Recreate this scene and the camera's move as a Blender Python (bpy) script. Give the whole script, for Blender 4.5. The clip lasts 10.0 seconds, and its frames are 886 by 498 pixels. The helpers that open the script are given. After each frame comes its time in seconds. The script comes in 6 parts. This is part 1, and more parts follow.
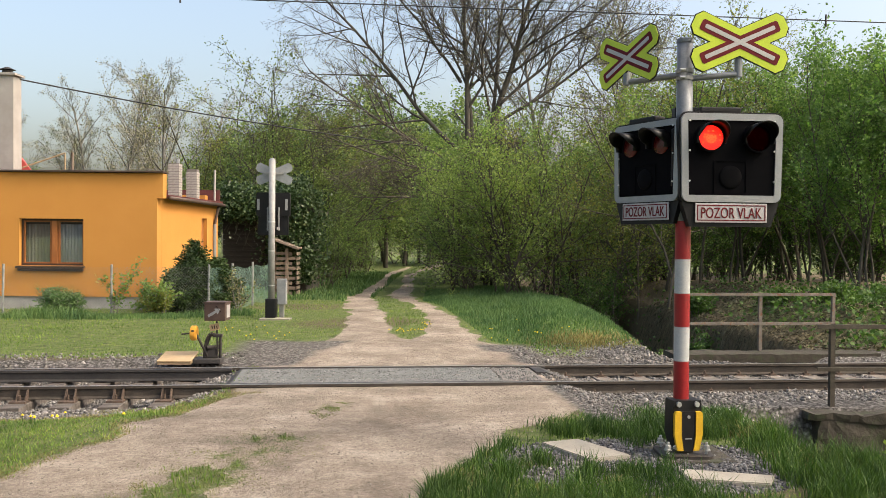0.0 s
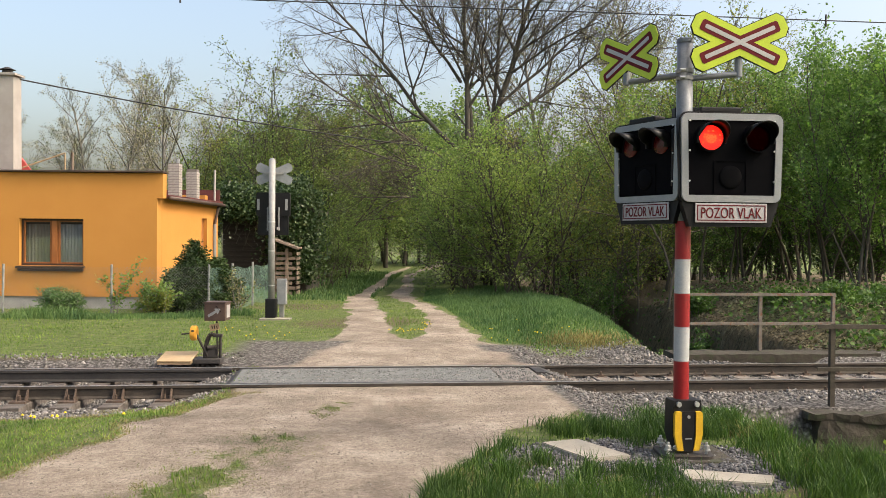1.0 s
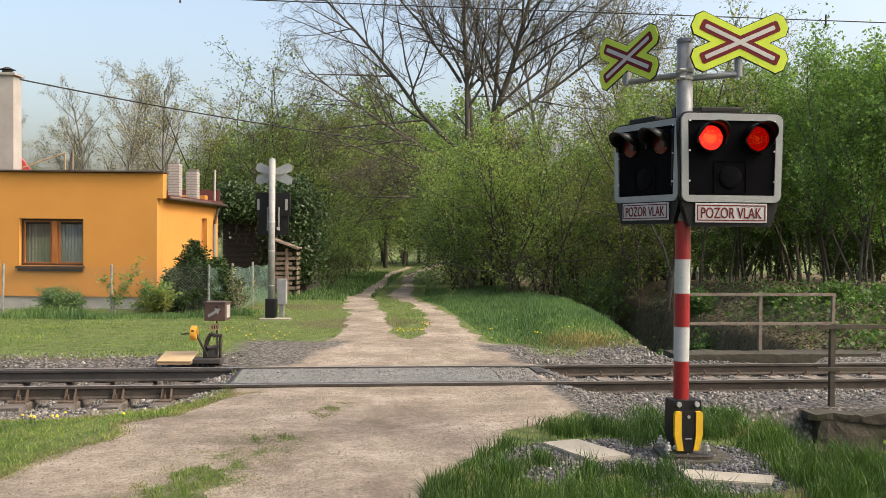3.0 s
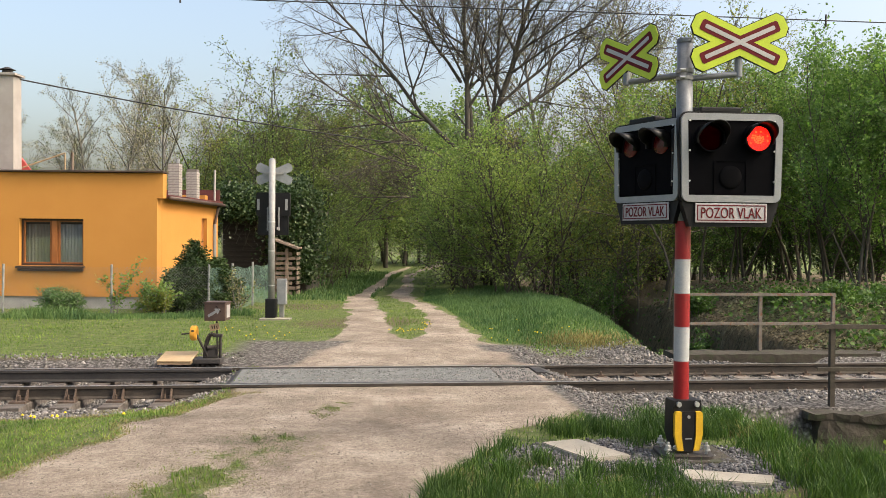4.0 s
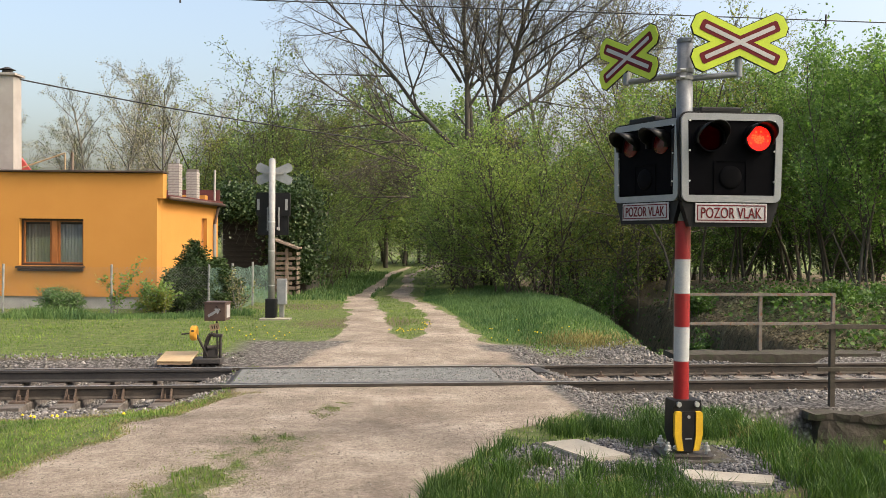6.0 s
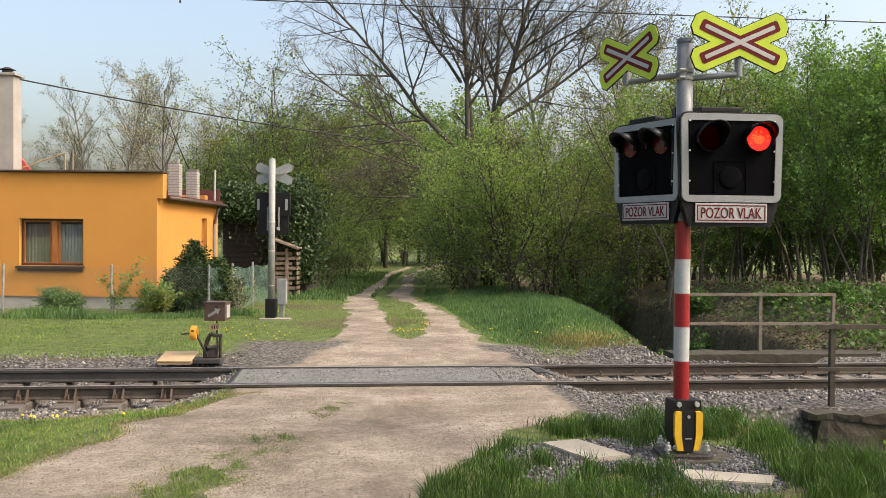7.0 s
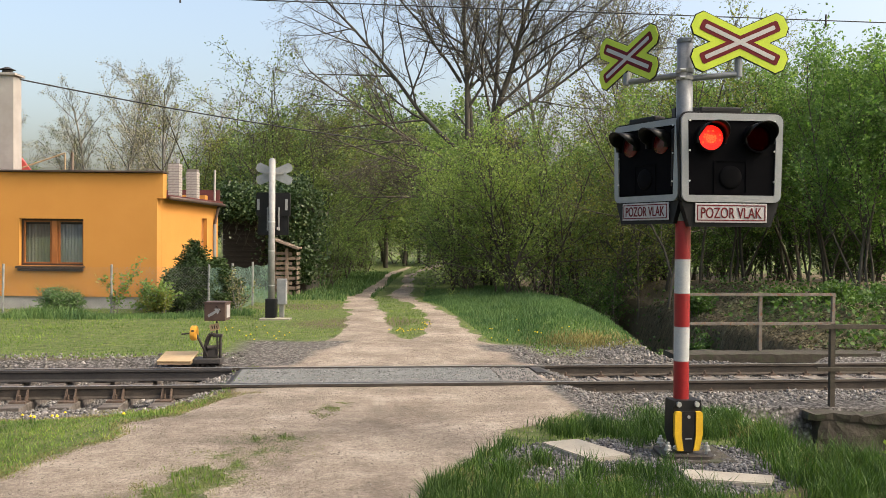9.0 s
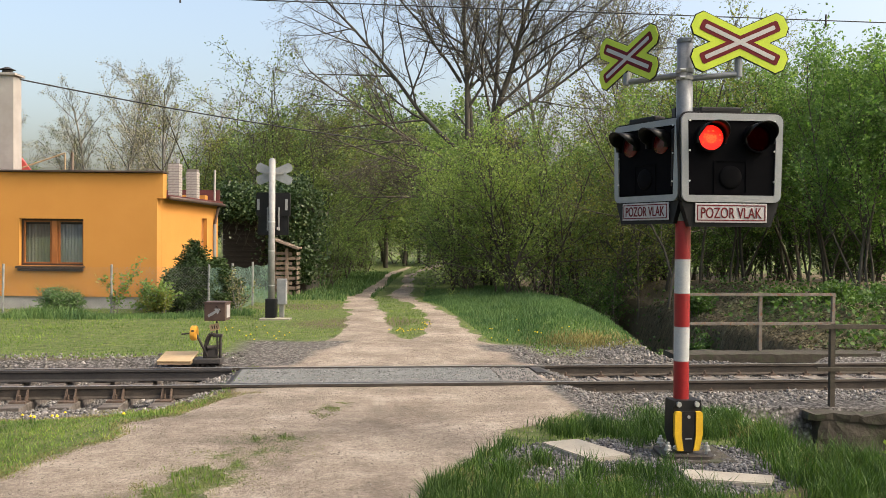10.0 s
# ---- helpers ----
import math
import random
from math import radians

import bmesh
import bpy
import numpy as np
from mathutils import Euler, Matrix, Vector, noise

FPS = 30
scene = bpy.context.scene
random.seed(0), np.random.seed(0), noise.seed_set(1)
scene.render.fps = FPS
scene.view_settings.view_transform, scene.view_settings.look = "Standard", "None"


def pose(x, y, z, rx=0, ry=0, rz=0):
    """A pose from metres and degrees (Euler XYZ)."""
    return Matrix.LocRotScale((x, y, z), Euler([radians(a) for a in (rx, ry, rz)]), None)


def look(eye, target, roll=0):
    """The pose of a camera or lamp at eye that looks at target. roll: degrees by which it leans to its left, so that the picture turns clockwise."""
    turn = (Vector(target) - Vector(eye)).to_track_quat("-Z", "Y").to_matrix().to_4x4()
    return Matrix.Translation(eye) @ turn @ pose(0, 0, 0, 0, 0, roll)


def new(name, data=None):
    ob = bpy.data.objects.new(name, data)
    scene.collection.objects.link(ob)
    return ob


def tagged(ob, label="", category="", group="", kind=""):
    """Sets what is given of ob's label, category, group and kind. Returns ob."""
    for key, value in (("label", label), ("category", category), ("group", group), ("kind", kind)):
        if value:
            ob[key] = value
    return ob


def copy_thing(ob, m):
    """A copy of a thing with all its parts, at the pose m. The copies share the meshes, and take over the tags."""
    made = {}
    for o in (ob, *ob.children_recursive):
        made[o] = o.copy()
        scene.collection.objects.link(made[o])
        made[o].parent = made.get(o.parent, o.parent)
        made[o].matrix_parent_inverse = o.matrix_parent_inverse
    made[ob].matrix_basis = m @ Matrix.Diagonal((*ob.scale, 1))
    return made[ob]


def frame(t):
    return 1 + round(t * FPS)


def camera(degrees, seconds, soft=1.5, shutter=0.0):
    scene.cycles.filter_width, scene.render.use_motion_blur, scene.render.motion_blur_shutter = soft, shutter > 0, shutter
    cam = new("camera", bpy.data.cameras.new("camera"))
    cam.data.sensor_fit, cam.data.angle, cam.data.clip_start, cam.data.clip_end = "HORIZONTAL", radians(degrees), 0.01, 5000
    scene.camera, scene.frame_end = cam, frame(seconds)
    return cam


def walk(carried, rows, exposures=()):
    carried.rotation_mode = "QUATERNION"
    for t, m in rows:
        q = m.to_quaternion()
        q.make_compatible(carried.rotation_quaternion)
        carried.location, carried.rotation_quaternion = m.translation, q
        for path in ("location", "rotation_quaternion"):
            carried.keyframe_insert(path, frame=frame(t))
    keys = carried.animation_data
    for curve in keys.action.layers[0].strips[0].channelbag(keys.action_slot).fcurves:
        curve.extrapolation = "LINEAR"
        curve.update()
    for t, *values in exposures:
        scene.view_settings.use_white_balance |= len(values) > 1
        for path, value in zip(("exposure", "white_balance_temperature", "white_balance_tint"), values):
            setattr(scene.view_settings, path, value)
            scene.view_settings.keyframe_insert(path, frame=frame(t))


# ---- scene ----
# The camera stands still on the near verge of the crossing.
cam = camera(54.0, 10.0, 0.8)
EYE = (0.0, 0.0, 1.90)
VIEW = look(EYE, (0.0, math.cos(radians(0.66)), 1.90 - math.sin(radians(0.66))), 0.5)
walk(cam, [(0.0, VIEW), (10.0, VIEW)], [(0.0, 1.25, 6850, 9.3), (10.0, 1.25, 6850, 9.3)])

# ---- light: hazy spring sun from the right, pale sky ----
SUN_FROM = Vector((0.79, -0.25, 0.86)).normalized()
world = bpy.data.worlds.new("sky")
scene.world = world
world.use_nodes = True
wn = world.node_tree.nodes
sky = wn.new("ShaderNodeTexSky")
sky.sky_type = "NISHITA"
sky.sun_disc = False
sky.sun_elevation = math.asin(SUN_FROM.z)
sky.sun_rotation = math.atan2(SUN_FROM.x, SUN_FROM.y)
sky.air_density, sky.dust_density, sky.ozone_density = 1.1, 7.0, 0.4
wn["Background"].inputs["Strength"].default_value = 0.15
world.node_tree.links.new(sky.outputs["Color"], wn["Background"].inputs["Color"])
sun = new("sun", bpy.data.lights.new("sun", "SUN"))
sun.data.energy, sun.data.angle, sun.data.color = 0.88, radians(9.0), (1.0, 0.955, 0.885)
sun.matrix_world = look(SUN_FROM * 50, (0, 0, 0))


# ---- materials ----
def shader(name, rough=0.8, metal=0.0, spec=0.4):
    m = bpy.data.materials.new(name)
    m.use_nodes = True
    b = m.node_tree.nodes["Principled BSDF"]
    b.inputs["Roughness"].default_value = rough
    b.inputs["Metallic"].default_value = metal
    b.inputs["Specular IOR Level"].default_value = spec
    return m, m.node_tree.nodes, m.node_tree.links, b


def node(nodes, kind, **values):
    n = nodes.new(kind)
    for key, value in values.items():
        n.inputs[key.replace("_", " ")].default_value = value
    return n


def noise_at(nodes, links, scale, detail=4.0, rough=0.6, space="Object", stretch=(1, 1, 1)):
    co = nodes.new("ShaderNodeTexCoord")
    mp = nodes.new("ShaderNodeMapping")
    mp.inputs["Scale"].default_value = stretch
    links.new(co.outputs[space], mp.inputs["Vector"])
    t = node(nodes, "ShaderNodeTexNoise", Scale=scale, Detail=detail, Roughness=rough)
    links.new(mp.outputs["Vector"], t.inputs["Vector"])
    return t.outputs["Fac"]


def ramp(nodes, links, fac, stops):
    r = nodes.new("ShaderNodeValToRGB")
    els = r.color_ramp.elements
    while len(els) < len(stops):
        els.new(0.5)
    for el, (at, c) in zip(els, stops):
        el.position, el.color = at, (*c, 1)
    links.new(fac, r.inputs["Fac"])
    return r.outputs["Color"]


def mix(nodes, links, fac, a, b, how="MIX"):
    n = nodes.new("ShaderNodeMix")
    n.data_type, n.blend_type = "RGBA", how
    for sock, v in ((n.inputs["Factor"], fac), (n.inputs[6], a), (n.inputs[7], b)):
        if isinstance(v, (int, float)):
            sock.default_value = v
        elif isinstance(v, tuple):
            sock.default_value = (*v, 1)
        else:
            links.new(v, sock)
    return n.outputs[2]


def bump(nodes, links, fac, b, strength=0.4, distance=0.01):
    n = node(nodes, "ShaderNodeBump", Strength=strength, Distance=distance)
    links.new(fac, n.inputs["Height"])
    links.new(n.outputs["Normal"], b.inputs["Normal"])


def worn(name, dark, light, scale=6.0, fine=60.0, rough=0.8, metal=0.0, relief=0.3, stretch=(1, 1, 1), spot=None, space="Object", spec=0.4, amount=0.03):
    """A surface with large stains, fine grain and relief; spot: colour and threshold of patches such as rust."""
    m, nodes, links, b = shader(name, rough, metal, spec)
    big = noise_at(nodes, links, scale, 5, 0.65, space, stretch)
    small = noise_at(nodes, links, fine, 3, 0.6, space, stretch)
    c = ramp(nodes, links, big, [(0.3, dark), (0.7, light)])
    g = ramp(nodes, links, small, [(0.25, (0.78, 0.78, 0.78)), (0.75, (1.1, 1.1, 1.1))])
    c = mix(nodes, links, 0.8, c, g, "MULTIPLY")
    if spot:
        f = ramp(nodes, links, noise_at(nodes, links, scale * 2.3, 6, 0.7, space, stretch), [(spot[1], (0, 0, 0)), (spot[1] + 0.12, (1, 1, 1))])
        c = mix(nodes, links, f, c, spot[0])
    links.new(c, b.inputs["Base Color"])
    bump(nodes, links, small, b, relief, amount * 0.3)
    return m


def leafy(name, dark, mid, light, through_light=0.35, rough=0.55):
    """Leaves: tone varies from leaf to leaf and from bush to bush, and some light passes through."""
    m, nodes, links, b = shader(name, rough, 0, 0.25)
    geo = nodes.new("ShaderNodeNewGeometry")
    info = nodes.new("ShaderNodeObjectInfo")
    c = ramp(nodes, links, geo.outputs["Random Per Island"], [(0.0, dark), (0.55, mid), (1.0, light)])
    # Patches of brighter and dimmer light on the foliage, put into its colour.
    clump = ramp(nodes, links, noise_at(nodes, links, 0.9, 3, 0.5), [(0.32, (0.6, 0.68, 0.64)), (0.68, (1.3, 1.24, 1.05))])
    c = mix(nodes, links, 1.0, c, clump, "MULTIPLY")
    own = ramp(nodes, links, info.outputs["Random"], [(0.0, (0.76, 0.86, 0.84)), (0.5, (0.95, 0.99, 0.94)), (1.0, (1.08, 1.05, 0.92))])
    c = mix(nodes, links, 1.0, c, own, "MULTIPLY")
    links.new(c, b.inputs["Base Color"])
    tr = nodes.new("ShaderNodeBsdfTranslucent")
    links.new(mix(nodes, links, 1.0, c, (1.25, 1.45, 0.7), "MULTIPLY"), tr.inputs["Color"])
    ms = node(nodes, "ShaderNodeMixShader", Fac=through_light)
    links.new(b.outputs[0], ms.inputs[1])
    links.new(tr.outputs[0], ms.inputs[2])
    links.new(ms.outputs[0], nodes["Material Output"].inputs["Surface"])
    return m


M = {}
M["leaf_fresh"] = leafy("leaf_fresh", (0.108, 0.16, 0.062), (0.178, 0.243, 0.096), (0.26, 0.325, 0.155), 0.5)
M["leaf_deep"] = leafy("leaf_deep", (0.08, 0.14, 0.045), (0.14, 0.215, 0.072), (0.23, 0.30, 0.125), 0.5)
M["leaf_wood"] = leafy("leaf_wood", (0.075, 0.118, 0.05), (0.12, 0.172, 0.075), (0.185, 0.235, 0.115), 0.32)
M["bud_grey"] = leafy("bud_grey", (0.13, 0.115, 0.08), (0.19, 0.17, 0.115), (0.27, 0.25, 0.17), 0.25)
M["leaf_haze"] = leafy("leaf_haze", (0.125, 0.165, 0.066), (0.195, 0.24, 0.10), (0.27, 0.315, 0.15), 0.5)
M["leaf_bud"] = leafy("leaf_bud", (0.17, 0.18, 0.09), (0.25, 0.25, 0.13), (0.33, 0.32, 0.18))
M["leaf_brown"] = leafy("leaf_brown", (0.11, 0.125, 0.04), (0.165, 0.18, 0.06), (0.23, 0.23, 0.085), 0.45)
M["ivy_leaf"] = leafy("ivy_leaf", (0.02, 0.038, 0.016), (0.045, 0.075, 0.03), (0.13, 0.155, 0.085), 0.2, 0.35)
M["needles"] = leafy("needles", (0.014, 0.032, 0.012), (0.03, 0.06, 0.018), (0.06, 0.09, 0.028), 0.12)
M["grass_long"] = leafy("grass_long", (0.022, 0.052, 0.013), (0.046, 0.09, 0.022), (0.105, 0.15, 0.045), 0.35)
M["grass_short"] = leafy("grass_short", (0.08, 0.14, 0.034), (0.145, 0.22, 0.055), (0.245, 0.29, 0.105), 0.4)
M["grass_dry"] = leafy("grass_dry", (0.12, 0.105, 0.055), (0.175, 0.155, 0.085), (0.26, 0.225, 0.13), 0.2, 0.8)
M["bark"] = worn("bark", (0.035, 0.03, 0.024), (0.10, 0.088, 0.068), 3, 40, 0.95, 0, 0.8, (1, 1, 0.25))
M["bark_pale"] = worn("bark_pale", (0.11, 0.10, 0.088), (0.25, 0.235, 0.21), 3, 40, 0.95, 0, 0.6, (1, 1, 0.3))
M["galvanised"] = worn("galvanised", (0.14, 0.15, 0.16), (0.21, 0.22, 0.235), 9, 70, 0.55, 0.4, 0.1)
M["galvanised_dull"] = worn("galvanised_dull", (0.22, 0.22, 0.217), (0.32, 0.32, 0.312), 7, 70, 0.6, 0.2, 0.15)
M["paint_red"] = worn("paint_red", (0.17, 0.0045, 0.007), (0.23, 0.007, 0.010), 5, 80, 0.42, 0, 0.06)
M["paint_white"] = worn("paint_white", (0.29, 0.30, 0.305), (0.36, 0.37, 0.375), 6, 90, 0.38, 0, 0.06)
M["frame_white"] = worn("frame_white", (0.20, 0.21, 0.215), (0.245, 0.255, 0.26), 6, 90, 0.45, 0, 0.05)
M["sign_white"] = worn("sign_white", (0.31, 0.302, 0.305), (0.38, 0.37, 0.375), 8, 90, 0.5, 0, 0.05)
M["sign_red"] = worn("sign_red", (0.085, 0.005, 0.009), (0.115, 0.008, 0.012), 8, 90, 0.6, 0, 0.05, spec=0.15)
M["sign_lime"] = worn("sign_lime", (0.36, 0.46, 0.016), (0.42, 0.52, 0.022), 8, 90, 0.5, 0, 0.05)
M["black_plastic"] = worn("black_plastic", (0.006, 0.006, 0.007), (0.011, 0.011, 0.012), 8, 90, 0.5, 0, 0.1, spec=0.2)
M["black_matt"] = worn("black_matt", (0.0022, 0.0022, 0.003), (0.004, 0.004, 0.005), 8, 90, 0.8, 0, 0.05, spec=0.03)
M["hood_black"] = worn("hood_black", (0.0018, 0.0018, 0.0018), (0.0035, 0.0035, 0.0035), 8, 90, 0.4, 0, 0.05, spec=0.25)
M["yellow_plastic"] = worn("yellow_plastic", (0.46, 0.27, 0.010), (0.54, 0.33, 0.015), 8, 90, 0.5, 0, 0.1)
M["bolt_steel"] = worn("bolt_steel", (0.45, 0.45, 0.45), (0.6, 0.6, 0.6), 20, 90, 0.4, 0.8, 0.1)
M["rail_rust"] = worn("rail_rust", (0.032, 0.027, 0.022), (0.068, 0.055, 0.044), 4, 60, 0.8, 0.1, 0.4)
M["rail_dark"] = worn("rail_dark", (0.026, 0.025, 0.026), (0.055, 0.05, 0.047), 4, 60, 0.6, 0.2, 0.3)
M["rail_shine"] = worn("rail_shine", (0.42, 0.40, 0.38), (0.55, 0.53, 0.51), 4, 60, 0.35, 0.9, 0.05)
M["chair_rust"] = worn("chair_rust", (0.045, 0.032, 0.024), (0.10, 0.068, 0.05), 10, 60, 0.9, 0.0, 0.5)
M["sleeper_wood"] = worn("sleeper_wood", (0.05, 0.042, 0.035), (0.15, 0.13, 0.115), 5, 45, 0.95, 0, 0.7, (0.4, 3, 3))
M["sleeper_concrete"] = worn("sleeper_concrete", (0.10, 0.085, 0.07), (0.20, 0.175, 0.15), 6, 60, 0.95, 0, 0.4)
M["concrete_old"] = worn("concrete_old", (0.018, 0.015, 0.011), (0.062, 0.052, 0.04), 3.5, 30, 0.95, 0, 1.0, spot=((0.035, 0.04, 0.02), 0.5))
M["concrete_pale"] = worn("concrete_pale", (0.20, 0.183, 0.15), (0.29, 0.268, 0.225), 4, 60, 0.9, 0, 0.3)
M["stone"] = worn("stone", (0.09, 0.08, 0.072), (0.20, 0.185, 0.17), 3, 40, 0.9, 0, 0.4)
M["stone_dark"] = worn("stone_dark", (0.10, 0.10, 0.105), (0.22, 0.215, 0.22), 3, 40, 0.9, 0, 0.4)
M["infill"] = worn("infill", (0.085, 0.09, 0.087), (0.16, 0.165, 0.158), 3, 55, 0.95, 0, 0.8, spot=((0.17, 0.145, 0.12), 0.56))
M["render_orange"] = worn("render_orange", (0.46, 0.205, 0.042), (0.51, 0.235, 0.052), 0.8, 120, 0.9, 0, 0.3)
M["plinth_grey"] = worn("plinth_grey", (0.26, 0.25, 0.24), (0.36, 0.35, 0.33), 3, 60, 0.9, 0, 0.3)
M["roof_tin"] = worn("roof_tin", (0.07, 0.022, 0.022), (0.14, 0.04, 0.038), 2, 40, 0.55, 0.1, 0.15)
M["roof_edge"] = worn("roof_edge", (0.05, 0.035, 0.028), (0.09, 0.06, 0.05), 3, 40, 0.6, 0.1, 0.15)
M["chimney_brick"] = worn("chimney_brick", (0.24, 0.215, 0.195), (0.38, 0.35, 0.325), 9, 60, 0.95, 0, 0.4)
M["chimney_joint"] = worn("chimney_joint", (0.13, 0.11, 0.10), (0.2, 0.17, 0.16), 9, 60, 0.95, 0, 0.4)
M["chimney_render"] = worn("chimney_render", (0.27, 0.25, 0.232), (0.36, 0.34, 0.32), 2, 50, 0.95, 0, 0.3)
M["wood_window"] = worn("wood_window", (0.21, 0.075, 0.022), (0.33, 0.12, 0.035), 4, 60, 0.5, 0, 0.2, (1, 1, 0.2))
M["wood_dark"] = worn("wood_dark", (0.030, 0.017, 0.012), (0.06, 0.034, 0.024), 4, 60, 0.55, 0, 0.2)
M["barn_wood"] = worn("barn_wood", (0.014, 0.011, 0.009), (0.055, 0.044, 0.036), 3, 40, 0.9, 0, 0.6, (0.3, 3, 3))
M["shed_wood"] = worn("shed_wood", (0.10, 0.075, 0.055), (0.24, 0.19, 0.15), 3, 40, 0.9, 0, 0.6)
M["curtain"] = worn("curtain", (0.11, 0.115, 0.11), (0.17, 0.175, 0.165), 3, 90, 0.9, 0, 0.1)
M["curtain_blue"] = worn("curtain_blue", (0.12, 0.145, 0.18), (0.26, 0.29, 0.33), 5, 90, 0.9, 0, 0.1, (3, 3, 0.3))
M["room_dark"] = worn("room_dark", (0.03, 0.03, 0.03), (0.06, 0.06, 0.06), 2, 30, 0.9)
M["railing_rust"] = worn("railing_rust", (0.09, 0.078, 0.066), (0.19, 0.168, 0.142), 6, 60, 0.75, 0.2, 0.4, spot=((0.16, 0.075, 0.04), 0.52))
M["railing_dark"] = worn("railing_dark", (0.026, 0.022, 0.016), (0.07, 0.058, 0.043), 6, 60, 0.8, 0.1, 0.4)
M["fence_post"] = worn("fence_post", (0.16, 0.17, 0.165), (0.28, 0.28, 0.27), 6, 60, 0.8, 0.2, 0.2)
M["wire"] = worn("wire", (0.18, 0.185, 0.18), (0.28, 0.28, 0.27), 6, 60, 0.6, 0.5, 0.1)
M["cable"] = worn("cable", (0.012, 0.012, 0.013), (0.025, 0.025, 0.026), 6, 60, 0.6)
M["net_green"] = worn("net_green", (0.075, 0.14, 0.115), (0.13, 0.21, 0.175), 3, 60, 0.8, 0, 0.1)
M["plate_cream"] = worn("plate_cream", (0.30, 0.215, 0.12), (0.40, 0.295, 0.175), 4, 60, 0.8, 0, 0.3)
M["lantern_brown"] = worn("lantern_brown", (0.045, 0.026, 0.02), (0.08, 0.048, 0.036), 6, 60, 0.6, 0, 0.2)
M["weight_yellow"] = worn("weight_yellow", (0.52, 0.24, 0.02), (0.66, 0.33, 0.04), 8, 60, 0.6, 0, 0.3, spot=((0.22, 0.10, 0.05), 0.62))
M["iron_black"] = worn("iron_black", (0.018, 0.016, 0.015), (0.045, 0.038, 0.034), 8, 60, 0.7, 0.2, 0.3)
M["dandelion"] = worn("dandelion", (0.62, 0.45, 0.01), (0.75, 0.58, 0.02), 8, 60, 0.8)
M["flower_white"] = worn("flower_white", (0.6, 0.6, 0.52), (0.75, 0.75, 0.68), 8, 60, 0.8)
M["dead_stem"] = worn("dead_stem", (0.20, 0.15, 0.10), (0.36, 0.29, 0.21), 8, 60, 0.9)
M["litter"] = leafy("litter", (0.05, 0.038, 0.026), (0.11, 0.085, 0.06), (0.22, 0.175, 0.125), 0.05, 0.9)
# Darker leaf green that stands in for shade on the bank and undergrowth.
M["leaf_bank_shaded"] = leafy("leaf_bank_shaded", (0.034, 0.072, 0.02), (0.066, 0.12, 0.032), (0.125, 0.185, 0.06), 0.32)
M["grass_mound"] = leafy("grass_mound", (0.06, 0.115, 0.05), (0.10, 0.17, 0.075), (0.17, 0.235, 0.11), 0.35)
M["grass_trodden"] = leafy("grass_trodden", (0.06, 0.085, 0.03), (0.10, 0.125, 0.045), (0.17, 0.175, 0.08), 0.3)
M["blue_grey_metal"] = worn("blue_grey_metal", (0.20, 0.215, 0.225), (0.28, 0.295, 0.305), 5, 60, 0.6, 0.3, 0.1)


def glowing(name, color, strength):
    m, nodes, links, b = shader(name, 0.4)
    b.inputs["Base Color"].default_value = (0.25, 0.005, 0.005, 1)
    b.inputs["Emission Color"].default_value = (*color, 1)
    b.inputs["Emission Strength"].default_value = strength
    return m


def tinted(name, color, gloss=0.06):
    """A thin coloured filter: light passes through it and takes on its tint."""
    m, nodes, links, b = shader(name, 0.15)
    t = nodes.new("ShaderNodeBsdfTransparent")
    t.inputs["Color"].default_value = (*color, 1)
    g = node(nodes, "ShaderNodeBsdfGlossy", Roughness=0.15)
    ms = node(nodes, "ShaderNodeMixShader", Fac=gloss)
    links.new(t.outputs[0], ms.inputs[1])
    links.new(g.outputs[0], ms.inputs[2])
    links.new(ms.outputs[0], nodes["Material Output"].inputs["Surface"])
    return m


M["led_red"] = glowing("led_red", (1.0, 0.013, 0.008), 0.95)
M["led_hot"] = glowing("led_hot", (1.0, 0.075, 0.015), 1.35)
M["filter_half"] = tinted("filter_half", (0.40, 0.27, 0.27), 0.0)
M["filter_deep"] = tinted("filter_deep", (0.13, 0.05, 0.05), 0.0)
M["lens_red"] = worn("lens_red", (0.05, 0.004, 0.005), (0.10, 0.009, 0.010), 30, 90, 0.25, 0, 0.3)
M["lens_dark"] = worn("lens_dark", (0.0026, 0.0026, 0.0034), (0.0046, 0.0046, 0.0056), 8, 90, 0.75, 0, 0.05, spec=0.04)


def pane_glass():
    m, nodes, links, b = shader("pane_glass", 0.03)
    t = nodes.new("ShaderNodeBsdfTransparent")
    g = node(nodes, "ShaderNodeBsdfGlossy", Roughness=0.02)
    ms = node(nodes, "ShaderNodeMixShader", Fac=0.12)
    links.new(t.outputs[0], ms.inputs[1])
    links.new(g.outputs[0], ms.inputs[2])
    links.new(ms.outputs[0], nodes["Material Output"].inputs["Surface"])
    return m


M["glass"] = pane_glass()


# ---- building tools ----
def box(bm, c, s, rz=0.0, taper=1.0, rx=0.0, ry=0.0, bevel=0.0):
    """A box of size s round c; taper scales its top."""
    vs = bmesh.ops.create_cube(bm, size=1)["verts"]
    for v in vs:
        k = taper if v.co.z > 0 else 1
        v.co = Vector((v.co.x * s[0] * k, v.co.y * s[1] * k, v.co.z * s[2]))
    if bevel:
        es = list({e for v in vs for e in v.link_edges})
        got = bmesh.ops.bevel(bm, geom=es, offset=bevel, segments=2, profile=0.6, affect="EDGES")
        vs = list({v for f in got["faces"] for v in f.verts} | {v for v in vs if v.is_valid})
    bmesh.ops.transform(bm, matrix=pose(*c, rx, ry, rz), verts=vs)
    return bm


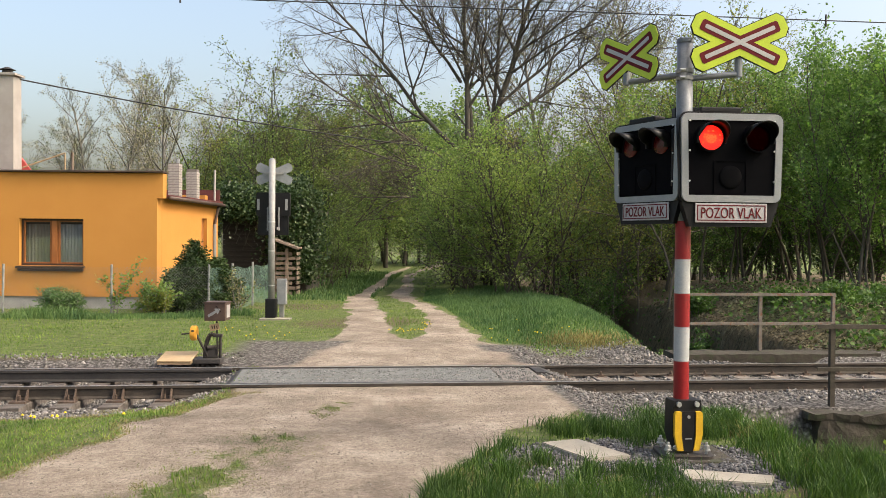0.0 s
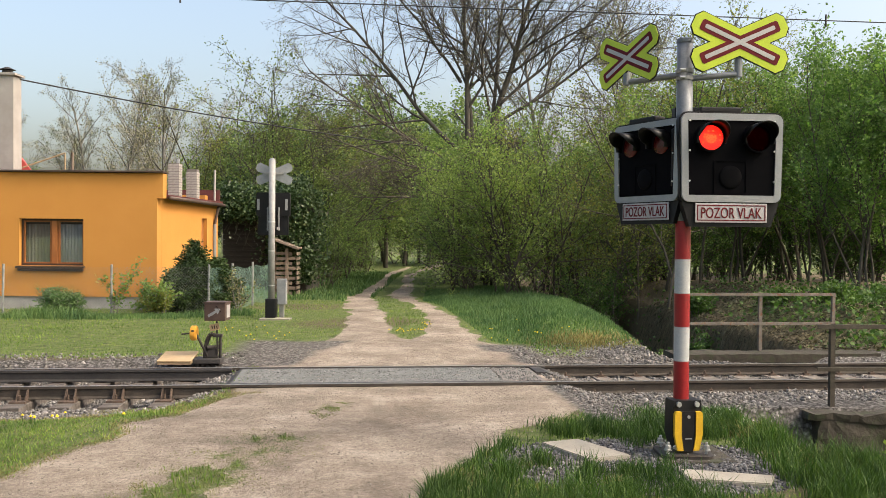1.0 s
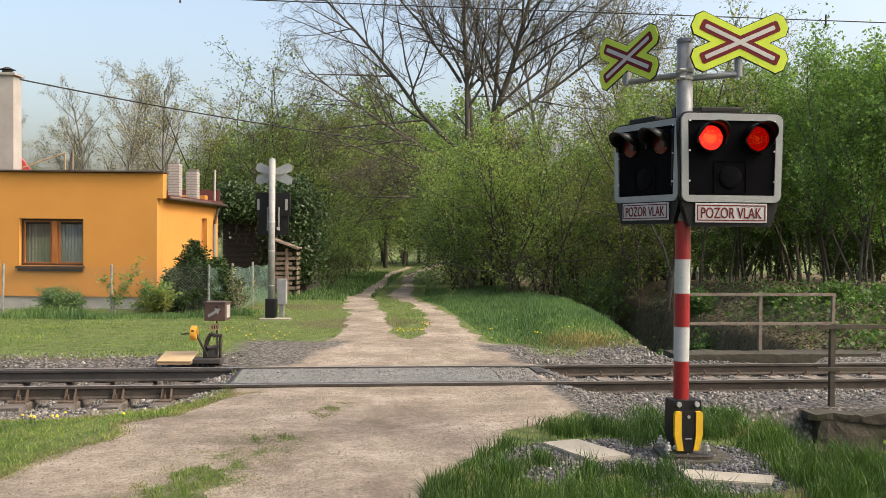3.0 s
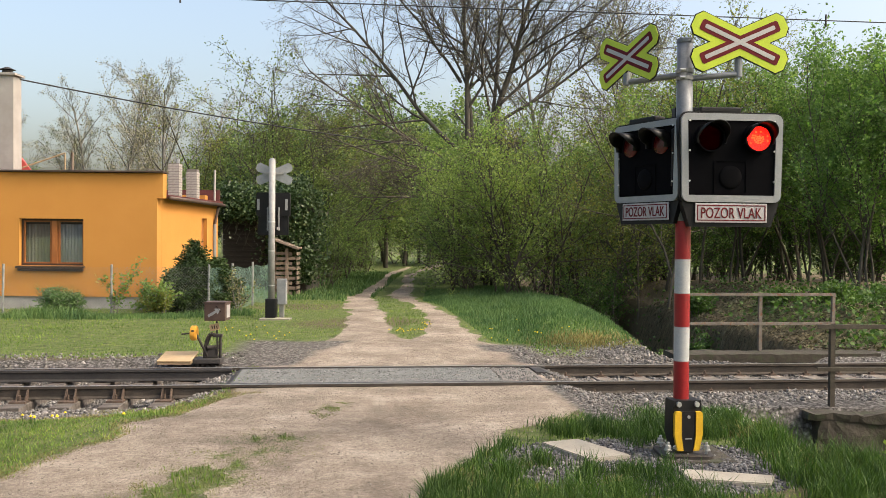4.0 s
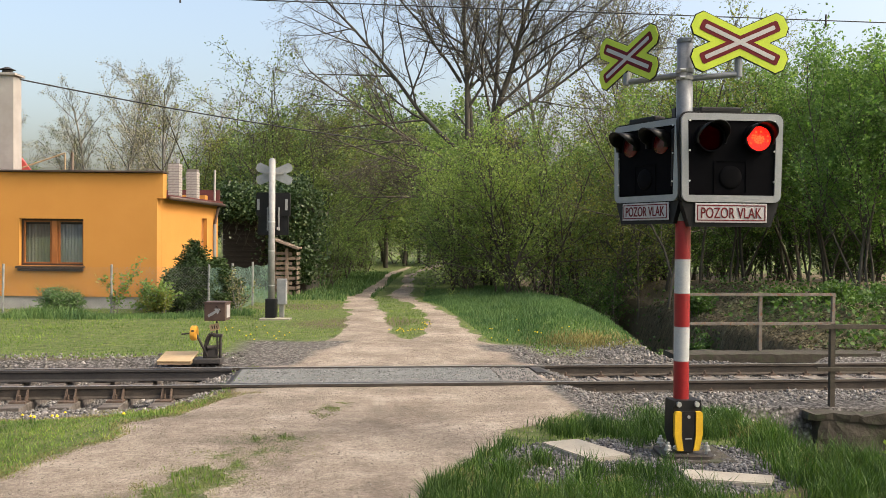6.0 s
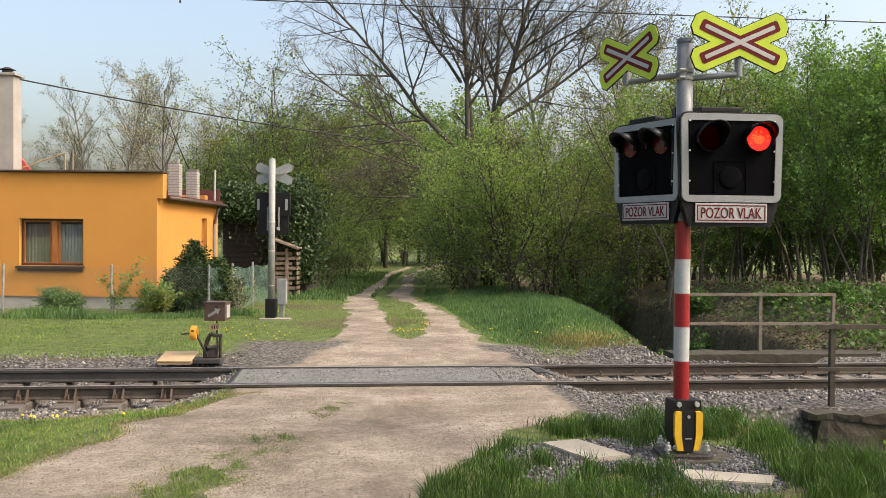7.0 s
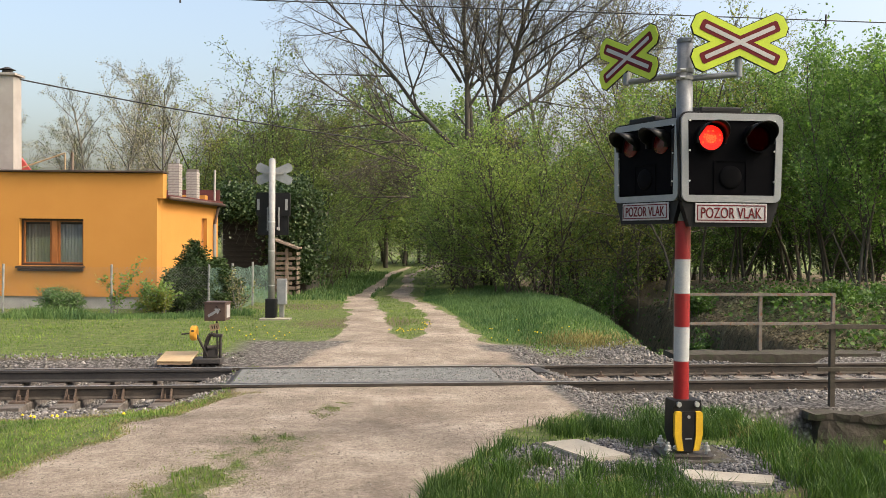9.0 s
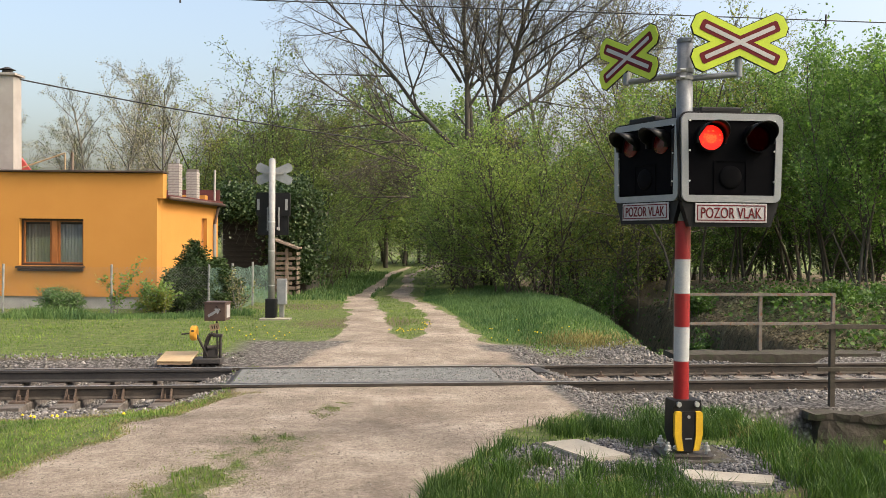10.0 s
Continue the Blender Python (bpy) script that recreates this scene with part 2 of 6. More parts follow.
def rod(bm, a, b, r, r2=None, n=12, caps=True):
    a, b = Vector(a), Vector(b)
    d = b - a
    vs = bmesh.ops.create_cone(bm, cap_ends=caps, segments=n, radius1=r, radius2=r if r2 is None else r2, depth=d.length)["verts"]
    bmesh.ops.transform(bm, matrix=Matrix.Translation((a + b) / 2) @ d.to_track_quat("Z", "Y").to_matrix().to_4x4(), verts=vs)
    return bm


def slab(bm, outline, depth, m=None):
    """An outline in the x-z plane, given thickness towards +y."""
    front = [bm.verts.new((x, 0, z)) for x, z in outline]
    back = [bm.verts.new((x, depth, z)) for x, z in outline]
    bm.faces.new(front)
    bm.faces.new(back[::-1])
    n = len(outline)
    for i in range(n):
        bm.faces.new((front[i], back[i], back[(i + 1) % n], front[(i + 1) % n]))
    bmesh.ops.recalc_face_normals(bm, faces=bm.faces[:])
    if m is not None:
        bmesh.ops.transform(bm, matrix=m, verts=front + back)
    return bm


def mesh_of(name, bm, material, smooth=False):
    me = bpy.data.meshes.new(name)
    bmesh.ops.recalc_face_normals(bm, faces=bm.faces[:])
    bm.to_mesh(me)
    bm.free()
    me.materials.append(material)
    if smooth:
        me.polygons.foreach_set("use_smooth", [True] * len(me.polygons))
    return me


def part(name, bm, material, parent=None, label="", smooth=False):
    ob = new(name, mesh_of(name, bm, material, smooth) if isinstance(bm, bmesh.types.BMesh) else bm)
    ob.parent = parent
    if label:
        ob["label"] = label
    return ob


def thing(name, place, label, category, group="", rz=0.0, kind=""):
    ob = new(name)
    ob.matrix_basis = pose(*place, 0, 0, rz)
    return tagged(ob, label, category, group, kind)


def B():
    return bmesh.new()


def raw(name, verts, quads, material, smooth=False):
    """A mesh from arrays: verts (n, 3), faces (m, k) with k corners each."""
    verts, quads = np.asarray(verts, np.float32), np.asarray(quads, np.int32)
    me = bpy.data.meshes.new(name)
    k = quads.shape[1]
    me.vertices.add(len(verts))
    me.vertices.foreach_set("co", verts.ravel())
    me.loops.add(quads.size)
    me.loops.foreach_set("vertex_index", quads.ravel())
    me.polygons.add(len(quads))
    me.polygons.foreach_set("loop_start", np.arange(0, quads.size, k, dtype=np.int32))
    me.update(calc_edges=True)
    me.validate()
    if smooth:
        me.polygons.foreach_set("use_smooth", [True] * len(me.polygons))
    me.materials.append(material)
    return me


# ---- the lie of the land ----
TRACK = pose(0.0, 12.23, 0.0, 0, 0, 6.2)
CU, SU = math.cos(radians(6.2)), math.sin(radians(6.2))
ROAD_Y = [0, 5, 6.7, 8.55, 9.3, 10.9, 13.4, 14.7, 16.4, 21.2, 24.8, 27, 34.5, 44, 50, 58, 75]
ROAD_L = [-4.0, -3.6, -3.42, -3.05, -2.85, -2.35, -2.75, -2.6, -1.95, -2.25, -2.7, -3.0, -2.75, -2.9, -3.0, -2.4, 3.0]
ROAD_R = [-1.2, -0.5, -0.09, 0.72, 1.35, 1.85, 1.75, 1.35, 0.72, 0.2, -0.3, -0.95, -1.2, -1.45, -1.4, -0.2, 6.0]
ISLE_Y = [16.4, 17.5, 19.8, 22.0, 24.8, 28.5, 34.5, 44, 60]
ISLE_L = [-0.62, -1.02, -1.25, -1.5, -1.8, -2.35, -2.3, -2.55, -2.0]
ISLE_R = [-0.60, -0.42, -0.25, -0.45, -0.72, -1.75, -1.7, -1.9, -1.0]


def step(a, b, t):
    s = np.clip((t - a) / (b - a), 0, 1)
    return s * s * (3 - 2 * s)


def wave(x, y, k, seed):
    r = np.random.RandomState(seed)
    out = 0
    for i in range(6):
        a, f, p = r.rand() * 6.28, k * (0.6 + 1.3 * r.rand()), r.rand() * 6.28
        out = out + np.sin(f * (x * math.cos(a) + y * math.sin(a)) + p)
    return out / 6


def along(x, y):
    return x * CU + (y - 12.23) * SU, -x * SU + (y - 12.23) * CU


def land(x, y):
    """Height of the ground."""
    x, y = np.asarray(x, float), np.asarray(y, float)
    u, v = along(x, y)
    z = 0.05 * wave(x, y, 0.5, 3) + 0.02 * wave(x, y, 2.5, 4)
    road = step(0.5, -0.3, np.maximum(np.interp(y, ROAD_Y, ROAD_L) - x, x - np.interp(y, ROAD_Y, ROAD_R)))
    z = z * (1 - 0.8 * road) + 0.03 * (1 - step(8, 10, y))
    # mounds and banks past the track
    z = z + 0.22 * step(1.2, 2.6, x) * step(3.9, 3.2, x) * step(14.4, 17, y) * step(30, 22, y)
    z = z + 0.62 * step(6.1, 8.2, x) * step(15.4, 17.5, y) * step(45, 25, y)
    z = z + 0.15 * step(-0.6, 1.5, x) * step(24, 30, y) * step(3.4, 2.8, x)
    z = z + 0.6 * step(-4.5, -7.5, x) * step(24, 34, y)
    # ballast bed; at the crossing the road comes up level with the rails
    cross = step(-3.6, -2.7, u) * step(2.1, 1.5, u)
    bed = step(1.75, 1.0, np.abs(v))
    z = z * (1 - bed) + bed * ((-0.19 - 0.10 * step(-3.3, -3.9, u)) * (1 - cross) - 0.04 * cross)
    left_low = step(-2.4, -3.6, u) * step(-0.6, -1.1, v) * step(-3.4, -1.6, v)
    z = z - 0.16 * left_low * (1 - bed)
    # stream cut that passes beneath the track
    cut = step(1.5, 0.75, np.abs(x - 5.0 + 0.02 * (y - 15))) * step(14.1, 15.6, y) * step(60, 40, y)
    z = z - 1.6 * cut
    near_cut = step(3.15, 3.9, x) * step(9.86, 9.7, y) * step(6.9, 8.0, y)
    z = z - 1.1 * near_cut
    return z


def inside_road(x, y, wob=0.0):
    l, r = np.interp(y, ROAD_Y, ROAD_L), np.interp(y, ROAD_Y, ROAD_R)
    d = np.minimum(x - l, r - x) + wob
    il, ir = np.interp(y, ISLE_Y, ISLE_L), np.interp(y, ISLE_Y, ISLE_R)
    e = np.where(y > 16.4, np.maximum(il - x, x - ir), 9)
    return np.minimum(d, e + wob)


def cover(x, y):
    """How far the ground is trodden earth, stones and dry grass; dry also darkens the wood's floor."""
    u, v = along(x, y)
    wob = 0.2 * wave(x, y, 3.0, 8) + 0.12 * wave(x, y, 9.0, 9)
    dirt = step(-0.16, 0.16, inside_road(x, y, wob))
    strip = step(1.0, 0.3, np.abs(x + 1.68 - 0.21 * (y - 7.5)) / (0.16 + 0.40 * step(9.4, 7.2, y))) * step(10.0, 9.2, y)
    dirt = dirt * (1 - 0.72 * strip * step(-0.6, 0.25, wave(x, y, 3.5, 12) + 0.8 * wave(x, y, 14.0, 13)))
    stones = step(2.1, 1.5, np.abs(v) + 0.3 * wave(x, y, 1.5, 5) + 0.75 * step(-4.8, -3.2, u) * step(-0.3, -0.8, v) * step(0, -1, u)) * (1 - step(-3.4, -2.7, u) * step(1.9, 1.4, u))
    apron = step(16.6, 15.6, y + 0.5 * wave(x, y, 1.2, 6)) * step(0.9, 1.3, v) * step(-4.0, -2.6, u) * step(2.2, 1.6, u)
    stones = np.maximum(stones, 0.8 * apron * (1 - step(0.25, 0.7, inside_road(x, y, wob)) * 0.8))
    stones = np.maximum(stones, 0.8 * step(3.4, 2.2, np.abs(v)) * step(2.2, 3.0, u) * step(0, 0.5, v))
    stones = np.maximum(stones, 0.9 * step(3.5, 3.0, -v + 0.25 * wave(x, y, 1.6, 15)) * step(0.5, 0.9, -v) * step(1.0, 1.5, u))
    stones = np.maximum(stones, 0.9 * step(2.95, 2.5, -v + 0.25 * wave(x, y, 1.6, 16)) * step(0.5, 0.9, -v) * step(-3.4, -4.5, u))
    pad = step(1.15, 0.75, np.hypot((x - 1.7) / 1.3, (y - 7.2) / 0.9) + 0.15 * wave(x, y, 4, 7))
    stones = np.maximum(stones, pad)
    bank = step(3.5, 3.9, x) * step(14.2, 15, y) * step(7.6, 6.2, x) * step(30, 22, y)
    dry = np.maximum(step(0.1, 0.6, wave(x, y, 0.9, 21)) * 0.6, bank)
    # Wood floor: dry litter, its dark colour also standing in for canopy shade.
    dry = np.maximum(dry, step(3.6, 4.2, x) * step(21, 23, y) * step(60, 45, y))
    dry = np.maximum(dry, step(2.6, 1.4, np.abs(v)) * 0.8)
    return dirt, stones, dry


def build_ground():
    def spread(a, b, fine, far):
        mid = np.arange(a, b, fine)
        out = [0.5 * 1.22 ** i for i in range(1, 60) if 0.5 * 1.22 ** i < far]
        return np.concatenate([a - np.array(out[::-1]), mid, b + np.array(out)])

    xs = spread(-9, 10, 0.1, 2500)
    ys = np.concatenate([-np.array([900, 300, 90, 30, 10, 3, 0]), np.arange(3, 30, 0.1), np.geomspace(30, 2500, 90)])
    X, Yy = np.meshgrid(xs, ys)
    x, y = X.ravel(), Yy.ravel()
    nx, ny = len(xs), len(ys)
    i = np.arange(ny - 1)[:, None] * nx + np.arange(nx - 1)[None, :]
    quads = np.stack([i, i + 1, i + 1 + nx, i + nx], -1).reshape(-1, 4)
    m, nodes, links, b = shader("ground_cover", 0.95, 0, 0.2)
    at = nodes.new("ShaderNodeAttribute")
    at.attribute_name = "cover"
    sep = nodes.new("ShaderNodeSeparateColor")
    links.new(at.outputs["Color"], sep.inputs["Color"])
    fine = noise_at(nodes, links, 26, 6, 0.75)
    grit = noise_at(nodes, links, 140, 3, 0.7)
    big = noise_at(nodes, links, 0.9, 5, 0.6)
    mid = noise_at(nodes, links, 5, 5, 0.65)

    def edge(sock, soft=0.5):
        a = nodes.new("ShaderNodeMath")
        a.operation = "MULTIPLY_ADD"
        links.new(fine, a.inputs[0])
        a.inputs[1].default_value = soft
        links.new(sock, a.inputs[2])
        return ramp(nodes, links, a.outputs[0], [(0.5 + 0.5 * soft - 0.16, (0, 0, 0)), (0.5 + 0.5 * soft + 0.16, (1, 1, 1))])

    grass = ramp(nodes, links, mid, [(0.32, (0.05, 0.068, 0.023)), (0.5, (0.097, 0.135, 0.04)), (0.68, (0.18, 0.185, 0.08))])
    straw = ramp(nodes, links, fine, [(0.3, (0.055, 0.044, 0.028)), (0.7, (0.16, 0.13, 0.08))])
    c = mix(nodes, links, edge(sep.outputs[2]), grass, straw)
    earth = ramp(nodes, links, big, [(0.32, (0.19, 0.158, 0.13)), (0.5, (0.275, 0.235, 0.195)), (0.66, (0.37, 0.32, 0.27))])
    earth = mix(nodes, links, 0.55, earth, ramp(nodes, links, mid, [(0.34, (0.60, 0.57, 0.55)), (0.62, (1.12, 1.12, 1.1))]), "MULTIPLY")
    earth = mix(nodes, links, 0.85, earth, ramp(nodes, links, grit, [(0.3, (0.42, 0.41, 0.40)), (0.5, (1, 1, 1)), (0.7, (1.45, 1.43, 1.4))]), "MULTIPLY")
    earth = mix(nodes, links, 0.8, earth, ramp(nodes, links, fine, [(0.36, (0.62, 0.60, 0.58)), (0.5, (1.02, 1.02, 1.02)), (0.66, (1.28, 1.27, 1.25))]), "MULTIPLY")
    c = mix(nodes, links, edge(sep.outputs[0], 0.9), c, earth)
    co = nodes.new("ShaderNodeTexCoord")
    vo = node(nodes, "ShaderNodeTexVoronoi", Scale=24.0)
    links.new(co.outputs["Object"], vo.inputs["Vector"])
    tone = nodes.new("ShaderNodeSeparateColor")
    links.new(vo.outputs["Color"], tone.inputs["Color"])
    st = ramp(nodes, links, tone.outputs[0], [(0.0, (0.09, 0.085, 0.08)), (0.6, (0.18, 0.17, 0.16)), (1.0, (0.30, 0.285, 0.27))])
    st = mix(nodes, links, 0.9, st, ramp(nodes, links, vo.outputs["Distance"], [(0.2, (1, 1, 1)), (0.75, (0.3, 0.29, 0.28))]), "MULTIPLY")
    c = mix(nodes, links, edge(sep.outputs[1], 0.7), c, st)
    links.new(c, b.inputs["Base Color"])
    rough_mix = nodes.new("ShaderNodeMath")
    rough_mix.operation = "MULTIPLY_ADD"
    links.new(grit, rough_mix.inputs[0])
    rough_mix.inputs[1].default_value = 0.45
    links.new(fine, rough_mix.inputs[2])
    bump(nodes, links, rough_mix.outputs[0], b, 1.0, 0.035)
    me = raw("ground", np.stack([x, y, land(x, y)], -1), quads, m, True)
    d, s, r = cover(x, y)
    col = me.color_attributes.new("cover", "FLOAT_COLOR", "POINT")
    col.data.foreach_set("color", np.stack([d, s, r, np.ones_like(d)], -1).astype(np.float32).ravel())
    return tagged(new("ground", me), "grassy ground with a rutted earth lane and gravel", "ground", kind="structure")


build_ground()


# ---- the railway track ----
RAIL = [(-0.036, 0.0), (0.036, 0.0), (0.036, -0.030), (0.012, -0.048), (0.009, -0.128), (0.066, -0.148), (0.066, -0.160), (-0.066, -0.160), (-0.066, -0.148), (-0.009, -0.128), (-0.012, -0.048), (-0.036, -0.030)]


def rail_mesh(u0, u1, v, tip0=0.0):
    bm = B()
    slab(bm, [(a, z) for a, z in RAIL], u1 - u0)
    bmesh.ops.transform(bm, matrix=Matrix.Translation((u0, v, 0)) @ pose(0, 0, 0, 0, 0, -90), verts=bm.verts[:])
    return bm


def build_track():
    t = new("railway_track")
    t.matrix_basis = TRACK.copy()
    tagged(t, "straight single railway track with rusty steel rails on sleepers", "track", kind="structure")
    for v, mat in ((-0.7525, "rail_rust"), (0.7525, "rail_rust")):
        ra = part("rail", rail_mesh(-40, 40, v), M[mat], t)
        part("running_band", box(B(), (0, v, 0.001), (80, 0.05, 0.003)), M["rail_shine"], ra, "polished running surface")
    # heavy second rail alongside the far one, with a bevelled end, and a flangeway rail at the crossing
    part("guard_rail", rail_mesh(-40, -2.98, 0.62), M["rail_dark"], t, "dark steel guard rail ending before the crossing")
    part("deck_end_plate", slab(B(), [(-3.22, -0.17), (-2.86, -0.012), (-2.80, -0.012), (-2.80, -0.17)], 1.25, Matrix.Translation((0, -0.62, 0))), M["rail_dark"], t, "bevelled dark steel end of the crossing deck")
    part("deck_end_plate", slab(B(), [(1.38, -0.16), (1.38, 0.0), (1.52, 0.0), (1.95, -0.16)], 0.52, Matrix.Translation((0, 0.10, 0))), M["rail_dark"], t, "bevelled dark steel end of the flangeway")
    for v in (-0.655, 0.655):
        part("flangeway_rail", box(B(), (-0.62, v, -0.05), (4.5, 0.045, 0.09), bevel=0.006), M["rail_dark"], t)
    part("crossing_deck", box(B(), (-1.03, 0.0, -0.065), (3.6, 1.22, 0.12), bevel=0.012), M["infill"], t, "grey gritty asphalt deck between the rails")
    part("crossing_deck", box(B(), (1.08, 0.0, -0.075), (0.58, 1.22, 0.12), bevel=0.02), M["stone"], t, "gravel filling between the rails")
    # sleepers and fastenings
    wood = mesh_of("sleeper", box(B(), (0, 0, -0.245), (0.25, 2.5, 0.13), bevel=0.012), M["sleeper_wood"])
    conc = mesh_of("sleeper", box(B(), (0, 0, -0.235), (0.24, 2.5, 0.14), bevel=0.015), M["sleeper_concrete"])
    bm = B()
    box(bm, (0, 0, -0.169), (0.16, 0.34, 0.018), bevel=0.003)
    plate = mesh_of("base_plate", bm, M["chair_rust"])
    bm = B()
    for s in (-1, 1):
        box(bm, (0, s * 0.095, -0.146), (0.085, 0.06, 0.028), bevel=0.004)
        rod(bm, (0, s * 0.105, -0.15), (0, s * 0.105, -0.085), 0.013, n=8)
        rod(bm, (0, s * 0.105, -0.128), (0, s * 0.105, -0.106), 0.024, n=6)
    clip = mesh_of("rail_clip", bm, M["chair_rust"])
    bm = B()
    for s in (-1, 1):
        for o in (-0.055, 0.055):
            slab(bm, [(0, -0.16), (0.13, -0.16), (0.035, -0.035), (0, -0.035)], 0.016, pose(o - 0.008 * s, s * 0.02, 0, 0, 0, 90 * s))
    box(bm, (0, 0, -0.172), (0.2, 0.42, 0.03), bevel=0.004)
    rod(bm, (0, -0.12, -0.15), (0, -0.12, -0.09), 0.014, n=8)
    chair = mesh_of("rail_chair", bm, M["chair_rust"])
    us = [1.95 + 0.545 * i for i in range(0, 24)]
    ul = [-3.62 - 0.585 * i for i in range(0, 22)]
    for u in us + ul:
        s = part("sleeper", conc if u > 0 else wood, None, t)
        s.location = (u, 0, 0)
        s.rotation_euler.z = random.uniform(-0.012, 0.012)
        for v in (-0.7525, 0.7525):
            if u > 0 or v > 0:
                p = part("base_plate", plate, None, s)
                p.location = (0, v, 0)
                p = part("rail_clip", clip, None, s)
                p.location = (0, v, 0)
            else:
                p = part("rail_chair", chair, None, s)
                p.location = (0, v, 0)
    return t


build_track()


def scatter_stones(name, n, where, size, material, label, seed, level=None):
    """Loose angular stones, each a squashed and jittered block."""
    r = np.random.RandomState(seed)
    x, y = where(r, n)
    z = land(x, y) if level is None else np.full(len(x), level)
    base = np.array([[-1, -1, -1], [1, -1, -1], [1, 1, -1], [-1, 1, -1], [-1, -1, 1], [1, -1, 1], [1, 1, 1], [-1, 1, 1]], float)
    faces = np.array([[0, 3, 2, 1], [4, 5, 6, 7], [0, 1, 5, 4], [1, 2, 6, 5], [2, 3, 7, 6], [3, 0, 4, 7]])
    n = len(x)
    v = base[None] * (0.55 + 0.45 * r.rand(n, 8, 1)) * (size * (0.5 + r.rand(n, 1, 1) ** 2)) * (0.5 + r.rand(n, 1, 3) * 0.6)
    q = r.randn(n, 4)
    q /= np.linalg.norm(q, axis=1, keepdims=True)
    w, a, b, c = q.T
    R = np.stack([1 - 2 * (b * b + c * c), 2 * (a * b - c * w), 2 * (a * c + b * w), 2 * (a * b + c * w), 1 - 2 * (a * a + c * c), 2 * (b * c - a * w), 2 * (a * c - b * w), 2 * (b * c + a * w), 1 - 2 * (a * a + b * b)], -1).reshape(n, 3, 3)
    v = np.einsum("nij,nkj->nki", R, v) + np.stack([x, y, z + size * 0.15], -1)[:, None]
    me = raw(name, v.reshape(-1, 3), (faces[None] + 8 * np.arange(n)[:, None, None]).reshape(-1, 4), material)
    return tagged(new(name, me), label, "stones", kind="stuff")


def island_stone(name, stops):
    m, nodes, links, b = shader(name, 0.92, 0, 0.25)
    geo = nodes.new("ShaderNodeNewGeometry")
    c = ramp(nodes, links, geo.outputs["Random Per Island"], stops)
    g = ramp(nodes, links, noise_at(nodes, links, 60, 4, 0.7), [(0.3, (0.75, 0.74, 0.73)), (0.7, (1.1, 1.1, 1.1))])
    links.new(mix(nodes, links, 1.0, c, g, "MULTIPLY"), b.inputs["Base Color"])
    return m


M["ballast"] = island_stone("ballast", [(0.0, (0.075, 0.07, 0.064)), (0.6, (0.155, 0.147, 0.138)), (0.95, (0.235, 0.222, 0.21)), (1.0, (0.36, 0.345, 0.33))])
M["pebble_grey"] = island_stone("pebble_grey", [(0.0, (0.07, 0.075, 0.072)), (0.6, (0.16, 0.165, 0.16)), (1.0, (0.30, 0.30, 0.29))])
M["pebble"] = island_stone("pebble", [(0.0, (0.13, 0.112, 0.094)), (0.6, (0.22, 0.19, 0.16)), (1.0, (0.34, 0.30, 0.26))])
M["pad_gravel"] = island_stone("pad_gravel", [(0.0, (0.05, 0.05, 0.053)), (0.7, (0.115, 0.115, 0.12)), (1.0, (0.22, 0.22, 0.22))])


def on_bed(r, n):
    u = np.concatenate([r.uniform(1.45, 9.5, int(n * 0.6)), r.uniform(-8.5, -2.9, n - int(n * 0.6))])
    v = np.where(u > 0, r.uniform(-3.4, 3.1, n), r.uniform(-3.0, 2.3, n))
    p = 0.5 + 0.5 * step(2.8, 1.9, np.abs(v))
    p = p * np.where((u < 0) & (v > 1.2), 0.35, 1)
    ok = (r.rand(n) < p) & ~((u > 3.6) & (v < -2.35)) & ~((u < 0) & (v < -1.4 - 1.4 * step(-3.2, -4.5, u))) & ~((u > 3.9) & (v > 1.55))
    u, v = u[ok], v[ok]
    return u * CU - v * SU, 12.23 + u * SU + v * CU


def on_pad(r, n):
    a, k = r.uniform(0, 6.28, n), np.sqrt(r.rand(n))
    return 1.7 + 1.35 * k * np.cos(a), 7.2 + 0.95 * k * np.sin(a)


def on_road(r, n):
    y = r.uniform(5.5, 17, n)
    x = r.uniform(-3.4, 2.2, n)
    u, v = along(x, y)
    ok = (inside_road(x, y) > -0.4) & (np.abs(v) > 0.85)
    return x[ok], y[ok]


scatter_stones("ballast", 26000, on_bed, 0.022, M["ballast"], "loose grey crushed-stone ballast along the track", 1)
scatter_stones("gravel", 4500, on_pad, 0.014, M["pad_gravel"], "fine dark gravel round the signal foot", 2)
def on_deck(r, n):
    u, v = r.uniform(-2.75, 1.3, n), r.uniform(-0.6, 0.6, n)
    return u * CU - v * SU, 12.23 + u * SU + v * CU


scatter_stones("grit", 3500, on_deck, 0.009, M["pebble_grey"], "grey grit lying on the crossing deck", 6, -0.006)
scatter_stones("pebbles", 15000, on_road, 0.0058, M["pebble"], "small scattered pebbles on the earth lane", 3)


# ---- the warning signals ----
def rounded(w, h, r, cx=0.0, cz=0.0, n=5, wb=None):
    """Outline of a rounded rectangle in x-z; wb: width at the bottom."""
    wb = w if wb is None else wb
    pts = []
    for sx, sz, a0 in ((1, 1, 0), (-1, 1, 90), (-1, -1, 180), (1, -1, 270)):
        hw = (w if sz > 0 else wb) / 2
        for i in range(n + 1):
            a = radians(a0 + 90 * i / n)
            pts.append((cx + sx * (hw - r) + r * math.cos(a), cz + sz * (h / 2 - r) + r * math.sin(a)))
    return pts


